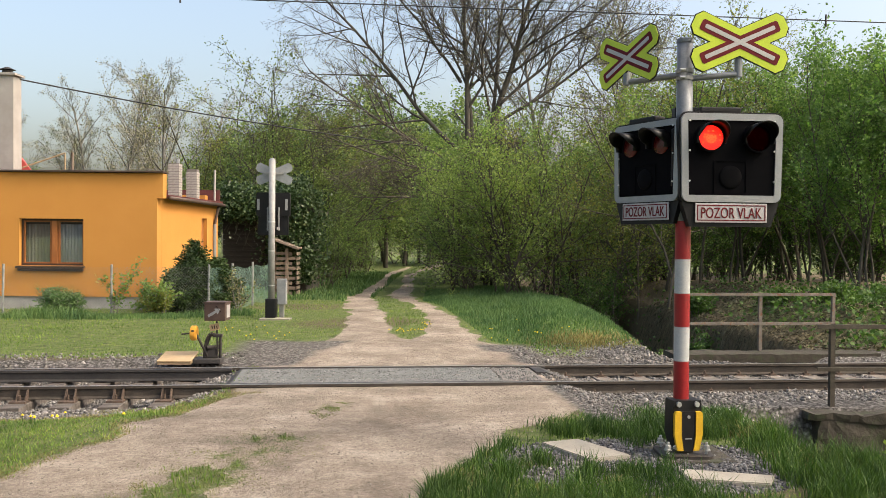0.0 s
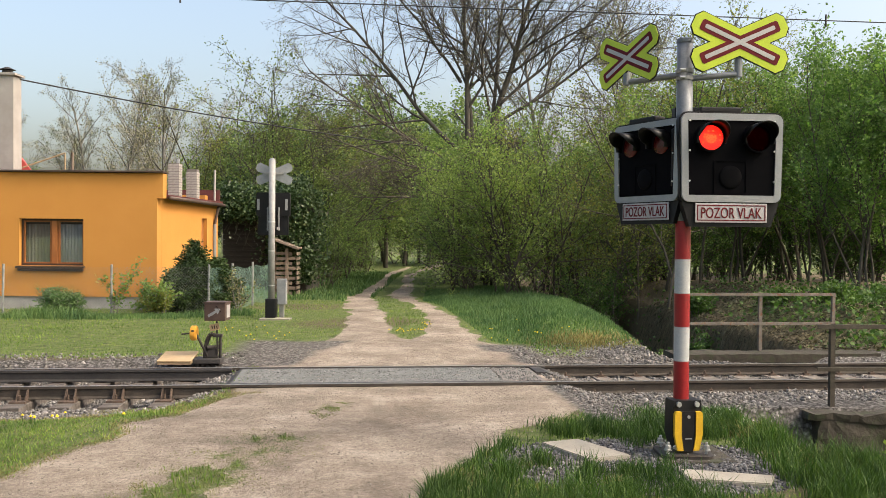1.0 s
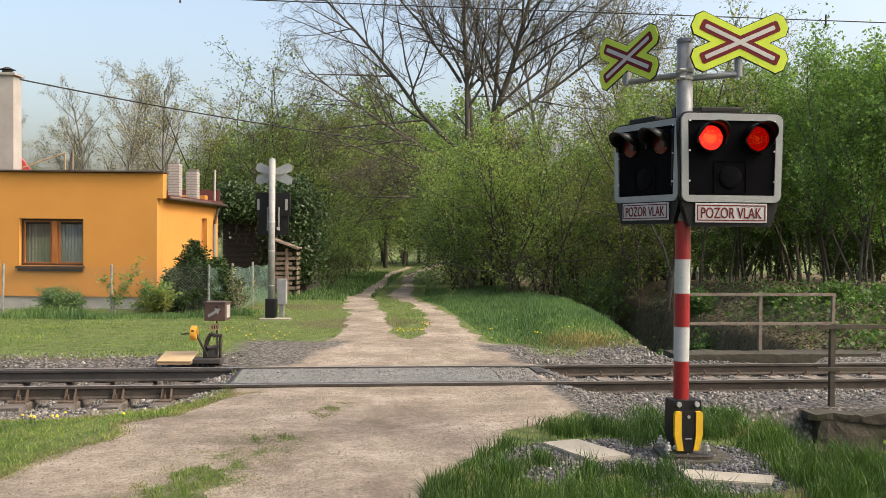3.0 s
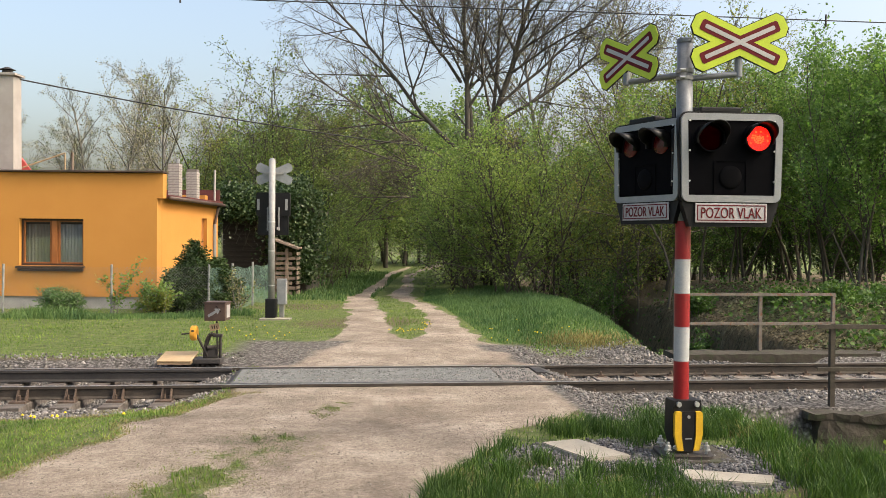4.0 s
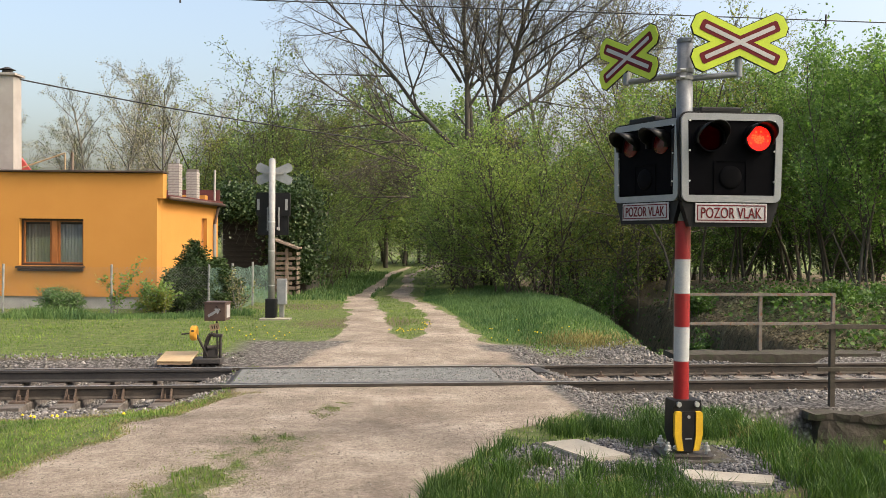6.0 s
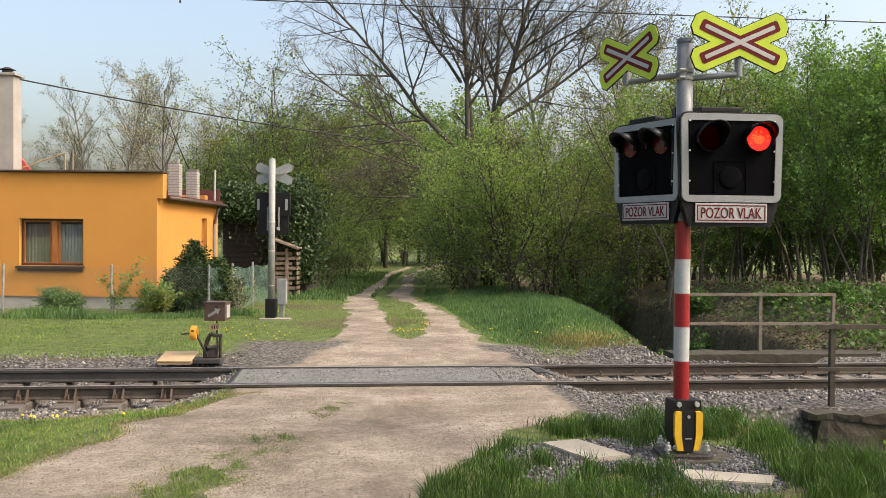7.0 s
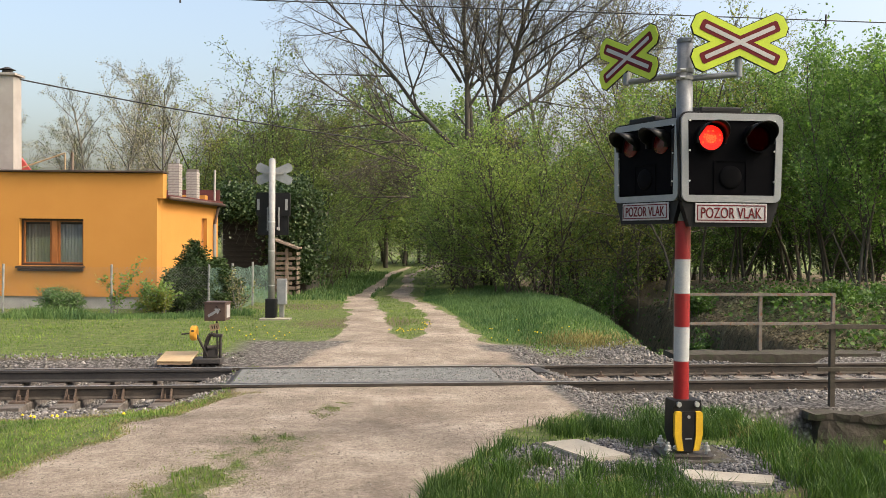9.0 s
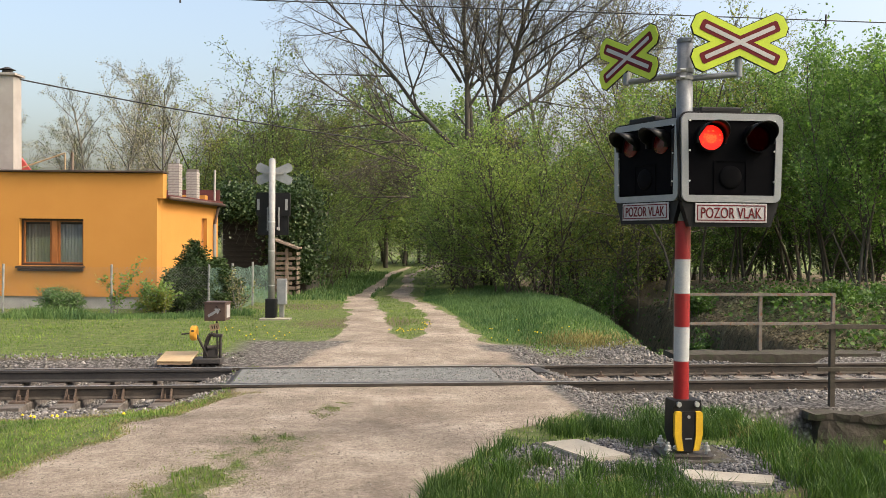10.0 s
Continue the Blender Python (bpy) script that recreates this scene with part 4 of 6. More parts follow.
# ---- the switch lever ----
def build_lever():
    s = thing("switch_stand", (-3.52, 13.25, 0.0), "rusty switch stand with arrow lantern and yellow counterweight", "switch stand", rz=4)
    part("base", box(B(), (-0.05, 0, 0.02), (0.42, 0.3, 0.07), bevel=0.01), M["rail_dark"], s)
    bm = B()
    arc = [(-0.10 + 0.11 * (1 - math.cos(a)) * 1.0, 0.02 + 0.40 * math.sin(a)) for a in np.linspace(0.0, 1.9, 9)]
    for (xa, za), (xb, zb) in zip(arc[:-1], arc[1:]):
        rod(bm, (xa, 0, za), (xb, 0, zb), 0.034, 0.032, n=10)
    rod(bm, (0.135, 0, 0.03), (0.135, 0, 0.42), 0.02, n=10)
    rod(bm, (-0.06, -0.06, 0.22), (0.11, 0.05, 0.22), 0.03, n=10)
    box(bm, (0.01, 0, 0.14), (0.2, 0.09, 0.16), taper=0.6, bevel=0.015)
    rod(bm, (0.10, -0.04, 0.12), (0.10, -0.04, 0.32), 0.016, n=8)
    part("frame", bm, M["iron_black"], s)
    part("spindle", rod(B(), (0.085, 0.02, 0.05), (0.075, 0.02, 0.68), 0.012, n=8), M["iron_black"], s)
    lan = new("lantern")
    lan.parent = s
    lan.matrix_basis = pose(0.085, 0.02, 0.63, 0, 0, -6)
    part("lantern_body", box(B(), (0, 0, 0.135), (0.32, 0.30, 0.27), bevel=0.012), M["lantern_brown"], lan)
    part("lantern_lid", box(B(), (0, 0, 0.278), (0.34, 0.32, 0.016), bevel=0.004), M["lantern_brown"], lan)
    bm = slab(B(), [(-0.11, -0.02), (0.03, -0.02), (0.03, -0.05), (0.11, 0.0), (0.03, 0.05), (0.03, 0.02), (-0.11, 0.02)], 0.006, pose(-0.005, -0.155, 0.13, 0, -32, 0))
    part("arrow", bm, M["blue_grey_metal"], lan, "pale grey direction arrow")
    bm = slab(B(), [(-0.06, -0.004), (0.06, -0.004), (0.06, 0.004), (-0.06, 0.004)], 0.006, pose(0.055, -0.155, 0.185, 0, 50, 0))
    part("arrow_bar", bm, M["lens_dark"], lan)
    part("side_window", box(B(), (0.163, 0, 0.14), (0.008, 0.16, 0.19)), M["sign_white"], lan, "milky side window")
    lev = new("lever")
    lev.parent = s
    part("lever_arm", rod(B(), (-0.05, -0.03, 0.08), (-0.24, -0.05, 0.46), 0.018, n=10), M["iron_black"], lev)
    bm = disc(B(), 0.115, pose(-0.25, -0.05, 0.44, 0, 8, 88), 0.085, 24)
    bmesh.ops.bevel(bm, geom=bm.edges[:], offset=0.012, segments=2, affect="EDGES")
    part("counterweight", bm, M["weight_yellow"], lev, "worn yellow disc counterweight")
    part("weight_bar", box(B(), (-0.25, -0.13, 0.47), (0.04, 0.06, 0.05)), M["iron_black"], lev)
    part("handle", rod(B(), (-0.28, -0.05, 0.44), (-0.44, -0.05, 0.42), 0.012, n=8), M["iron_black"], lev)
    part("number_plate", box(B(), (0.055, -0.05, 0.53), (0.15, 0.012, 0.10), ry=-12), M["plate_cream"], s, "small cream plate with worn marks")
    for i, x in enumerate((0.02, 0.055, 0.09)):
        part("mark", box(B(), (x, -0.058, 0.53), (0.014, 0.004, 0.05), ry=-12), M["iron_black"], s)
    part("bracket_plate", box(B(), (0.10, -0.03, 0.40), (0.14, 0.08, 0.05), bevel=0.01), M["iron_black"], s)
    bx = thing("point_cover", (-4.0, 13.15, 0.0), "cream painted sloping metal cover by the rail", "cover", rz=4)
    bm = slab(B(), [(-0.24, 0.0), (0.24, 0.0), (0.24, 0.035), (-0.24, 0.035)], 0.02, Matrix.Translation((0, -0.26, 0)))
    part("front", bm, M["plate_cream"], bx)
    part("lid", box(B(), (0.0, 0.0, 0.082), (0.50, 0.55, 0.022), rx=8, bevel=0.006), M["plate_cream"], bx)
    for x in (-0.235, 0.235):
        bm = B()
        vs = [bm.verts.new(c) for c in ((x, -0.25, 0), (x, 0.25, 0), (x, 0.25, 0.105), (x, -0.25, 0.035))]
        bm.faces.new(vs)
        bmesh.ops.solidify(bm, geom=bm.faces[:], thickness=0.015)
        part("side", bm, M["plate_cream"], bx)


build_lever()


# ---- the orange house ----
def wall_with_hole(bm, x0, x1, z0, z1, y, t, hx0, hx1, hz0, hz1):
    for a, b, c, d in ((x0, hx0, z0, z1), (hx1, x1, z0, z1), (hx0, hx1, z0, hz0), (hx0, hx1, hz1, z1)):
        box(bm, ((a + b) / 2, y + t / 2, (c + d) / 2), (b - a, t, d - c))
    bmesh.ops.remove_doubles(bm, verts=bm.verts[:], dist=0.0005)
    return bm


def build_house():
    hs = thing("house", (-7.44, 22.6, 0.0), "low orange rendered house with a flat parapet front", "house")
    WX0, WX1, WZ0, WZ1 = -3.58, -1.91, 1.12, 2.34
    part("wall", wall_with_hole(B(), -10.0, 0.0, 0.32, 3.54, 0.0, 0.38, WX0, WX1, WZ0, WZ1), M["render_orange"], hs, "orange rendered front wall")
    part("plinth", box(B(), (-5.0, 0.215, 0.06), (10.0, 0.35, 0.54)), M["plinth_grey"], hs, "grey rendered plinth")
    # side wall with a narrow window
    bm = B()
    wall_with_hole(bm, 0.0, 4.6, 0.3, 2.92, 0.0, 0.36, 3.08, 3.58, 1.40, 2.46)
    side = part("wall", bm, M["render_orange"], hs, "orange rendered side wall")
    side.matrix_basis = pose(0.0, 0.384, 0, 0, 0, 86.3)
    part("plinth", box(B(), (2.3, 0.19, 0.05), (4.6, 0.34, 0.5)), M["plinth_grey"], hs).matrix_basis = pose(0, 0.382, 0, 0, 0, 86.3)
    part("wall", box(B(), (-5.0, 4.7, 1.6), (10.0, 0.3, 3.2)), M["render_orange"], hs)
    part("wall", box(B(), (-9.85, 2.5, 1.6), (0.3, 4.1, 3.2)), M["render_orange"], hs)
    # parapet wing at the corner and its dark flashing
    part("parapet_end", box(B(), (0.075, 0.15, 3.22), (0.15, 0.30, 0.64)), M["render_orange"], hs)
    part("flashing", box(B(), (-4.92, 0.14, 3.575), (10.2, 0.50, 0.045), bevel=0.008), M["roof_edge"], hs, "dark brown parapet flashing")
    # lean-to roof behind the parapet
    bm = B()
    pts = [(-10, 0.39, 3.36), (0.20, 0.39, 2.93), (0.46, 4.95, 2.95), (-10, 4.95, 3.38)]
    lo = [bm.verts.new(p) for p in pts]
    hi = [bm.verts.new((p[0], p[1], p[2] + 0.07)) for p in pts]
    bm.faces.new(lo[::-1])
    bm.faces.new(hi)
    for i in range(4):
        j = (i + 1) % 4
        bm.faces.new((lo[i], lo[j], hi[j], hi[i]))
    part("roof", bm, M["roof_tin"], hs, "dark red sheet-metal roof")
    part("rear_parapet", box(B(), (-1.15, 4.98, 3.18), (3.0, 0.08, 0.40)), M["roof_tin"], hs)
    part("gutter", rod(B(), (0.22, 0.36, 2.92), (0.50, 4.95, 2.90), 0.055, n=10), M["roof_edge"], hs, "dark gutter", True)
    bm = rod(B(), (0.42, 4.62, 2.9), (0.32, 4.5, 2.3), 0.045, n=10)
    part("downpipe", bm, M["roof_edge"], hs)
    part("downpipe", rod(B(), (0.32, 4.5, 2.3), (0.32, 4.5, 0.2), 0.05, n=10), M["frame_white"], hs, "white lower downpipe")
    # main window
    w = new("window")
    w.parent = hs
    cx, cz, ww, wh = (WX0 + WX1) / 2, (WZ0 + WZ1) / 2, WX1 - WX0, WZ1 - WZ0
    part("frame", ring(B(), rounded(ww, wh, 0.002, cx, cz, 1), rounded(ww - 0.10, wh - 0.10, 0.002, cx, cz, 1), 0.13, 0.21), M["wood_dark"], w, "dark brown outer frame")
    part("mullion", box(B(), (cx + 0.03, 0.165, cz), (0.15, 0.10, wh - 0.1), bevel=0.008), M["wood_window"], w, "reddish-brown wooden mullion")
    for a, b in ((WX0 + 0.05, cx - 0.065), (cx + 0.125, WX1 - 0.05)):
        part("sash", ring(B(), rounded(b - a, wh - 0.10, 0.002, (a + b) / 2, cz, 1), rounded(b - a - 0.065, wh - 0.165, 0.002, (a + b) / 2, cz, 1), 0.15, 0.20), M["wood_window"], w, "reddish-brown sash")
        p = part("pane", box(B(), ((a + b) / 2, 0.18, cz), (b - a - 0.065, 0.006, wh - 0.165)), M["glass"], w, "reflecting window pane")
        p.visible_shadow = False
    for a, b, mat in ((WX0 + 0.05, cx - 0.06, "curtain"), (cx + 0.12, WX1 - 0.05, "curtain_blue")):
        n = 40
        bm = B()
        top = [bm.verts.new((a + (b - a) * i / n, 0.30 + 0.010 * math.sin(i * 1.3) + 0.005 * math.sin(i * 3.1), WZ1 - 0.14)) for i in range(n + 1)]
        bot = [bm.verts.new((v.co.x, v.co.y, WZ0 + 0.07)) for v in top]
        for i in range(n):
            bm.faces.new((top[i], top[i + 1], bot[i + 1], bot[i]))
        part("curtain", bm, M[mat], w, "pale net curtain", True)
    # Dark sheet close behind the curtains, added in place of the unlit room.
    part("room_back", box(B(), (cx, 0.72, cz), (ww + 0.4, 0.02, wh + 0.4)), M["room_dark"], w)
    part("sill", box(B(), (cx, -0.02, WZ0 - 0.035), (ww + 0.10, 0.20, 0.05), bevel=0.006), M["wood_dark"], w, "dark brown sill")
    part("sill_apron", box(B(), (cx, -0.02, WZ0 - 0.105), (ww + 0.02, 0.10, 0.08), bevel=0.006), M["wood_dark"], w)
    w2 = new("window")
    w2.parent = hs
    w2.matrix_basis = pose(0, 0.382, 0, 0, 0, 86.3)
    part("frame", box(B(), (3.33, 0.14, 1.93), (0.5, 0.06, 1.06)), M["wood_window"], w2, "reddish-brown side window frame")
    # two brick chimneys: each brick is its own piece on a dark joint core
    for x, y, wd, z0, z1 in ((-0.24, 2.3, 0.31, 2.85, 3.99), (-0.02, 3.3, 0.31, 2.85, 3.90)):
        ch = new("chimney")
        ch.parent = hs
        ch.matrix_basis = pose(x, y, 0)
        part("core", box(B(), (0, 0, (z0 + z1) / 2), (wd - 0.016, wd - 0.016, z1 - z0)), M["chimney_joint"], ch)
        full = mesh_of("brick", box(B(), (0, 0, 0), (wd * 0.60, wd * 0.32, 0.062)), M["chimney_brick"])
        half = mesh_of("brick", box(B(), (0, 0, 0), (wd * 0.37, wd * 0.32, 0.062)), M["chimney_brick"])
        for k in range(int((z1 - z0) / 0.075)):
            z = z0 + 0.04 + k * 0.075
            for side in range(4):
                m = pose(0, 0, z, 0, 0, 90 * side)
                s = 1 if k % 2 else -1
                for me, o in ((full, -s * wd * 0.195), (half, s * wd * 0.305)):
                    b = part("brick", me, None, ch)
                    b.matrix_basis = m @ pose(o, -wd * 0.345, 0)
    # tall pale chimney with its cowl
    ch = new("chimney")
    ch.parent = hs
    ch.matrix_basis = pose(-5.2, 2.6, 0)
    part("shaft", box(B(), (0, 0, 4.75), (0.62, 0.5, 3.5), taper=0.94, bevel=0.012), M["chimney_render"], ch, "tall pale rendered chimney")
    part("cap", box(B(), (0, 0, 6.52), (0.72, 0.6, 0.07), bevel=0.01), M["chimney_render"], ch)
    bm = rod(B(), (0, 0, 6.55), (0, 0, 6.66), 0.14)
    rod(bm, (0, 0, 6.68), (0, 0, 6.76), 0.22, 0.05)
    part("cowl", bm, M["iron_black"], ch, "black metal cowl")
    bm = rod(B(), (-3.48, 3.0, 3.3), (-3.48, 3.0, 4.35), 0.035)
    part("vent_pipe", bm, M["shed_wood"], hs)
    bm = rod(B(), (-3.7, 3.0, 3.3), (-3.7, 3.0, 4.33), 0.02)
    rod(bm, (-3.7, 3.0, 4.33), (-5.0, 2.9, 3.85), 0.022)
    part("roof_stay", bm, M["plate_cream"], hs)
    part("vent_pipe", rod(B(), (-0.75, 4.2, 3.2), (-0.75, 4.2, 4.3), 0.06), M["frame_white"], hs, "slim white roof pipe")
    bm = rod(B(), (0.34, 4.4, 2.9), (0.34, 4.4, 3.98), 0.035)
    part("vent_pipe", bm, M["chimney_render"], hs)
    bm = slab(B(), [(-9, 3.3), (-5.75, 3.3), (-6.7, 4.5), (-9, 4.5)], 0.1, Matrix.Translation((0, 6.5, 0)))
    part("rear_roof", bm, M["roof_red"], hs, "red roof behind the chimney")
    return hs


M["roof_red"] = worn("roof_red", (0.42, 0.06, 0.05), (0.55, 0.09, 0.07), 3, 40, 0.6)
build_house()


# ---- barn, lean-to and garden fence ----
def build_barn():
    b = thing("barn", (-7.05, 29.0, 0.0), "dark tarred timber barn grown over with ivy", "barn")
    w, h = 2.6, 2.85
    part("core", box(B(), (w / 2 - 0.2, 1.6, h / 2), (w + 0.1, 3.1, h - 0.1)), M["barn_wood"], b)
    plank = mesh_of("plank", box(B(), (0, 0, 0), (w + 0.2, 0.03, 0.165), bevel=0.006), M["barn_wood"])
    for i in range(16):
        p = part("plank", plank, None, b)
        p.location = (w / 2 - 0.2, 0.03 + random.uniform(-0.012, 0.012), 0.15 + i * 0.176)
        p.rotation_euler = (radians(-4), random.uniform(-0.006, 0.006), 0)
    part("roof", box(B(), (w / 2 - 0.1, 1.5, h + 0.05), (w + 0.6, 3.8, 0.12), ry=3), M["barn_wood"], b)
    for x, l in ((1.35, 0.2), (1.48, 0.15), (1.62, 0.2)):
        pl = tagged(part("stake", rod(B(), (-7.05 + x + 0.3, 28.6, 0.35), (-7.05 + x, 28.85, 2.15 + l), 0.025, n=8), M["net_green"]), "green garden stake leaning on the barn", "stake", "stakes by the barn")
    s = thing("lean_to", (-5.05, 27.6, 0.0), "small slatted wooden lean-to with a tilted roof board", "shed")
    part("post", box(B(), (0.10, 0, 0.75), (0.09, 0.09, 1.6)), M["shed_wood"], s)
    part("post", box(B(), (-0.3, 0.1, 0.85), (0.08, 0.08, 1.7)), M["shed_wood"], s)
    for i in range(9):
        part("slat", box(B(), (-0.05 + 0.1 * (i % 2), 0.02, 0.15 + i * 0.155), (0.62, 0.03, 0.10), ry=random.uniform(-3, 3)), M["shed_wood"], s)
        part("slat", box(B(), (0.40, 0.35, 0.15 + i * 0.155), (0.03, 0.7, 0.10)), M["shed_wood"], s)
    part("roof_board", box(B(), (0.02, 0.2, 1.72), (0.95, 0.9, 0.06), ry=20), M["shed_wood"], s)


build_barn()


def build_fence():
    f = thing("garden_fence", (-7.0, 20.6, 0.0), "sagging chain-link garden fence on grey steel posts", "fence")
    xs = [-5.9, -3.48, -0.93, 1.20]
    ys = [-0.3, 0.1, 0.2, 0.9]
    for x, y in list(zip(xs, ys)) + [(1.55, 1.9), (1.75, 3.4), (1.9, 5.0)]:
        part("post", rod(B(), (x, y, -0.1), (x + random.uniform(-0.02, 0.02), y, 1.22), 0.028, n=8), M["fence_post"], f)
    # woven wire: two sets of slanting strands
    for (xa, ya), (xb, yb) in zip(list(zip(xs, ys))[:-1], list(zip(xs, ys))[1:]):
        L = math.hypot(xb - xa, yb - ya)
        V, Q = [], []
        for s in (1, -1):
            a = -1.1
            while a < L:
                p0, p1 = max(a, 0), min(a + 1.1, L)
                if p1 > p0 + 0.01:
                    z0, z1 = p0 - a, p1 - a
                    if s < 0:
                        z0, z1 = 1.1 - z0, 1.1 - z1
                    k = len(V)
                    for p, z in ((p0, z0), (p1, z1)):
                        for o in (-0.0022, 0.0022):
                            V.append((xa + (xb - xa) * p / L, ya + (yb - ya) * p / L, z + 0.06 + o))
                    Q.append((k, k + 1, k + 3, k + 2))
                a += 0.075
        part("wire_mesh", raw("wire_mesh", V, Q, M["wire"]), None, f)
    # green netting on the lane side
    for (xa, ya), (xb, yb) in (((1.2, 0.9), (1.55, 1.9)), ((1.55, 1.9), (1.75, 3.4)), ((1.75, 3.4), (1.9, 5.0))):
        L = math.hypot(xb - xa, yb - ya)
        V, Q = [], []
        for i in range(int(L / 0.022)):
            p = i * 0.022
            k = len(V)
            for q in (p, p + 0.009):
                for z in (0.05, 1.1):
                    V.append((xa + (xb - xa) * q / L, ya + (yb - ya) * q / L + 0.03 * math.sin(9 * q), z + 0.03 * math.sin(5 * q)))
            Q.append((k, k + 2, k + 3, k + 1))
        part("netting", raw("netting", V, Q, M["net_green"]), None, f, "faded green privacy netting")


build_fence()


# ---- trees, bushes and grass ----
def limbs(r, stems, bend=0.18, lift=0.05, rate=(5, 4), ratio=0.55, levels=2, angle=(25, 60), start=0.3):
    """Branches grown from stems (base, direction, length, radius): a list of (points, radii, level)."""
    out = []
    todo = [(np.array(b, float), np.array(d, float), l, rad, 0) for b, d, l, rad in stems]
    while todo:
        p, d, length, rad, lev = todo.pop()
        n = (7, 5, 2, 2)[min(lev, 3)]
        d = d / np.linalg.norm(d)
        pts, dirs = [p], [d]
        for i in range(n):
            d = d + r.randn(3) * bend + np.array([0, 0, lift])
            d /= np.linalg.norm(d)
            pts.append(pts[-1] + d * length / n)
            dirs.append(d)
        pts = np.array(pts)
        out.append((pts, rad * np.linspace(1, 0.35, n + 1), lev))
        if lev < levels:
            k = rate[min(lev, len(rate) - 1)]
            for t in np.linspace(start, 0.97, k) + r.uniform(-0.06, 0.06, k):
                i = int(np.clip(t, 0, 0.98) * n)
                f = t * n - i
                q = pts[i] * (1 - f) + pts[i + 1] * f
                side = np.cross(dirs[i + 1], r.randn(3))
                side /= np.linalg.norm(side) + 1e-9
                a = radians(r.uniform(*angle))
                todo.append((q, dirs[i + 1] * math.cos(a) + side * math.sin(a), length * ratio * (1.15 - 0.6 * t) * r.uniform(0.75, 1.25), rad * (1 - 0.6 * t) * 0.6, lev + 1))
    return out


def tubes(branches, least=0.004):
    V, Q = [], []
    k = 0
    for pts, rad, lev in branches:
        n = (7, 4, 3, 3)[min(lev, 3)]
        ang = np.arange(n) * 2 * math.pi / n
        t = np.gradient(pts, axis=0)
        t /= np.linalg.norm(t, axis=1, keepdims=True)
        ref = np.array([1.0, 0.2, 0.1]) if abs(t[0][2]) > 0.7 else np.array([0.1, 0.2, 1.0])
        a = np.cross(t, ref)
        a /= np.linalg.norm(a, axis=1, keepdims=True)
        b = np.cross(t, a)
        rr = np.maximum(rad, least)[:, None, None]
        ringv = pts[:, None] + rr * (np.cos(ang)[None, :, None] * a[:, None] + np.sin(ang)[None, :, None] * b[:, None])
        V.append(ringv.reshape(-1, 3))
        m = len(pts)
        i = np.arange(m - 1)[:, None] * n + np.arange(n)[None]
        j = np.arange(m - 1)[:, None] * n + (np.arange(n)[None] + 1) % n
        Q.append((np.stack([i, j, j + n, i + n], -1) + k).reshape(-1, 4))
        k += m * n
    return np.concatenate(V), np.concatenate(Q)


def wire_between(a, b, sag, r, label):
    a, b = Vector(a), Vector(b)
    pts = np.array([a.lerp(b, i / 24) - Vector((0, 0, sag * 4 * (i / 24) * (1 - i / 24))) for i in range(25)])
    return tagged(new("overhead_wire", raw("overhead_wire", *tubes([(pts, np.full(25, r), 1)]), M["cable"])), label, "wire", "overhead wires")


track_wire = wire_between((-45, 7.3, 5.12), (45, 17.2, 5.30), 0.05, 0.009, "thin dark overhead wire along the track")
for x in (-3.6, 5.62):
    wy = 7.3 + (x + 45) * 0.11
    part("wire_clamp", rod(B(), (x, wy, 5.08), (x, wy, 5.26), 0.013, n=6), M["cable"], track_wire)
wire_between((-12.64, 25.1, 6.47), (1.0, 36.6, 5.6), 0.2, 0.022, "sagging dark supply cable over the house")


def leaves_at(r, c, size, droop=0.3, long=1.6):
    """A kite-shaped leaf, folded along its rib, at each place."""
    n = len(c)
    d = r.randn(n, 3)
    d[:, 2] = d[:, 2] * 0.6 - droop
    d /= np.linalg.norm(d, axis=1, keepdims=True)
    s = np.cross(d, r.randn(n, 3))
    s /= np.linalg.norm(s, axis=1, keepdims=True)
    k = size * r.uniform(0.6, 1.35, (n, 1))
    v = np.stack([c, c + d * k * long * 0.5 + s * k * 0.5, c + d * k * long, c + d * k * long * 0.5 - s * k * 0.5], 1)
    return v.reshape(-1, 3), (np.arange(n)[:, None] * 4 + np.arange(4)[None])


def leaf_spots(r, branches, count, spread, levels, clump=1):
    """Places round the outer twigs."""
    sel = [b for b in branches if b[2] in levels]
    w = np.array([np.linalg.norm(b[0][-1] - b[0][0]) for b in sel])
    full, count = count, max(1, count // clump)
    pick = r.choice(len(sel), count, p=w / w.sum())
    t = r.uniform(0.15, 1.0, count)
    out = np.empty((count, 3))
    for i, (k, f) in enumerate(zip(pick, t)):
        p = sel[k][0]
        x = f * (len(p) - 1)
        a = min(int(x), len(p) - 2)
        out[i] = p[a] + (p[a + 1] - p[a]) * (x - a)
    out = np.repeat(out + r.randn(count, 3) * spread, clump, 0)
    return out + r.randn(len(out), 3) * (0.09 if clump > 1 else 0.0)


def tree(name, seed, stems, count, leaf, leaf_mat, bark_mat, label, spread=0.2, levels=3, leaf_levels=(2, 3), category="tree", least=0.004, droop=0.3, clump=1, **grow):
    r = np.random.RandomState(seed)
    br = limbs(r, stems(r), levels=levels, **grow)
    t = thing(name, (0, 0, -50), label, category)
    part("trunk", raw("trunk", *tubes(br, least), M[bark_mat], True), None, t)
    if count:
        part("crown", raw("crown", *leaves_at(r, leaf_spots(r, br, count, spread, leaf_levels, clump), leaf, droop), M[leaf_mat]), None, t)
    return t


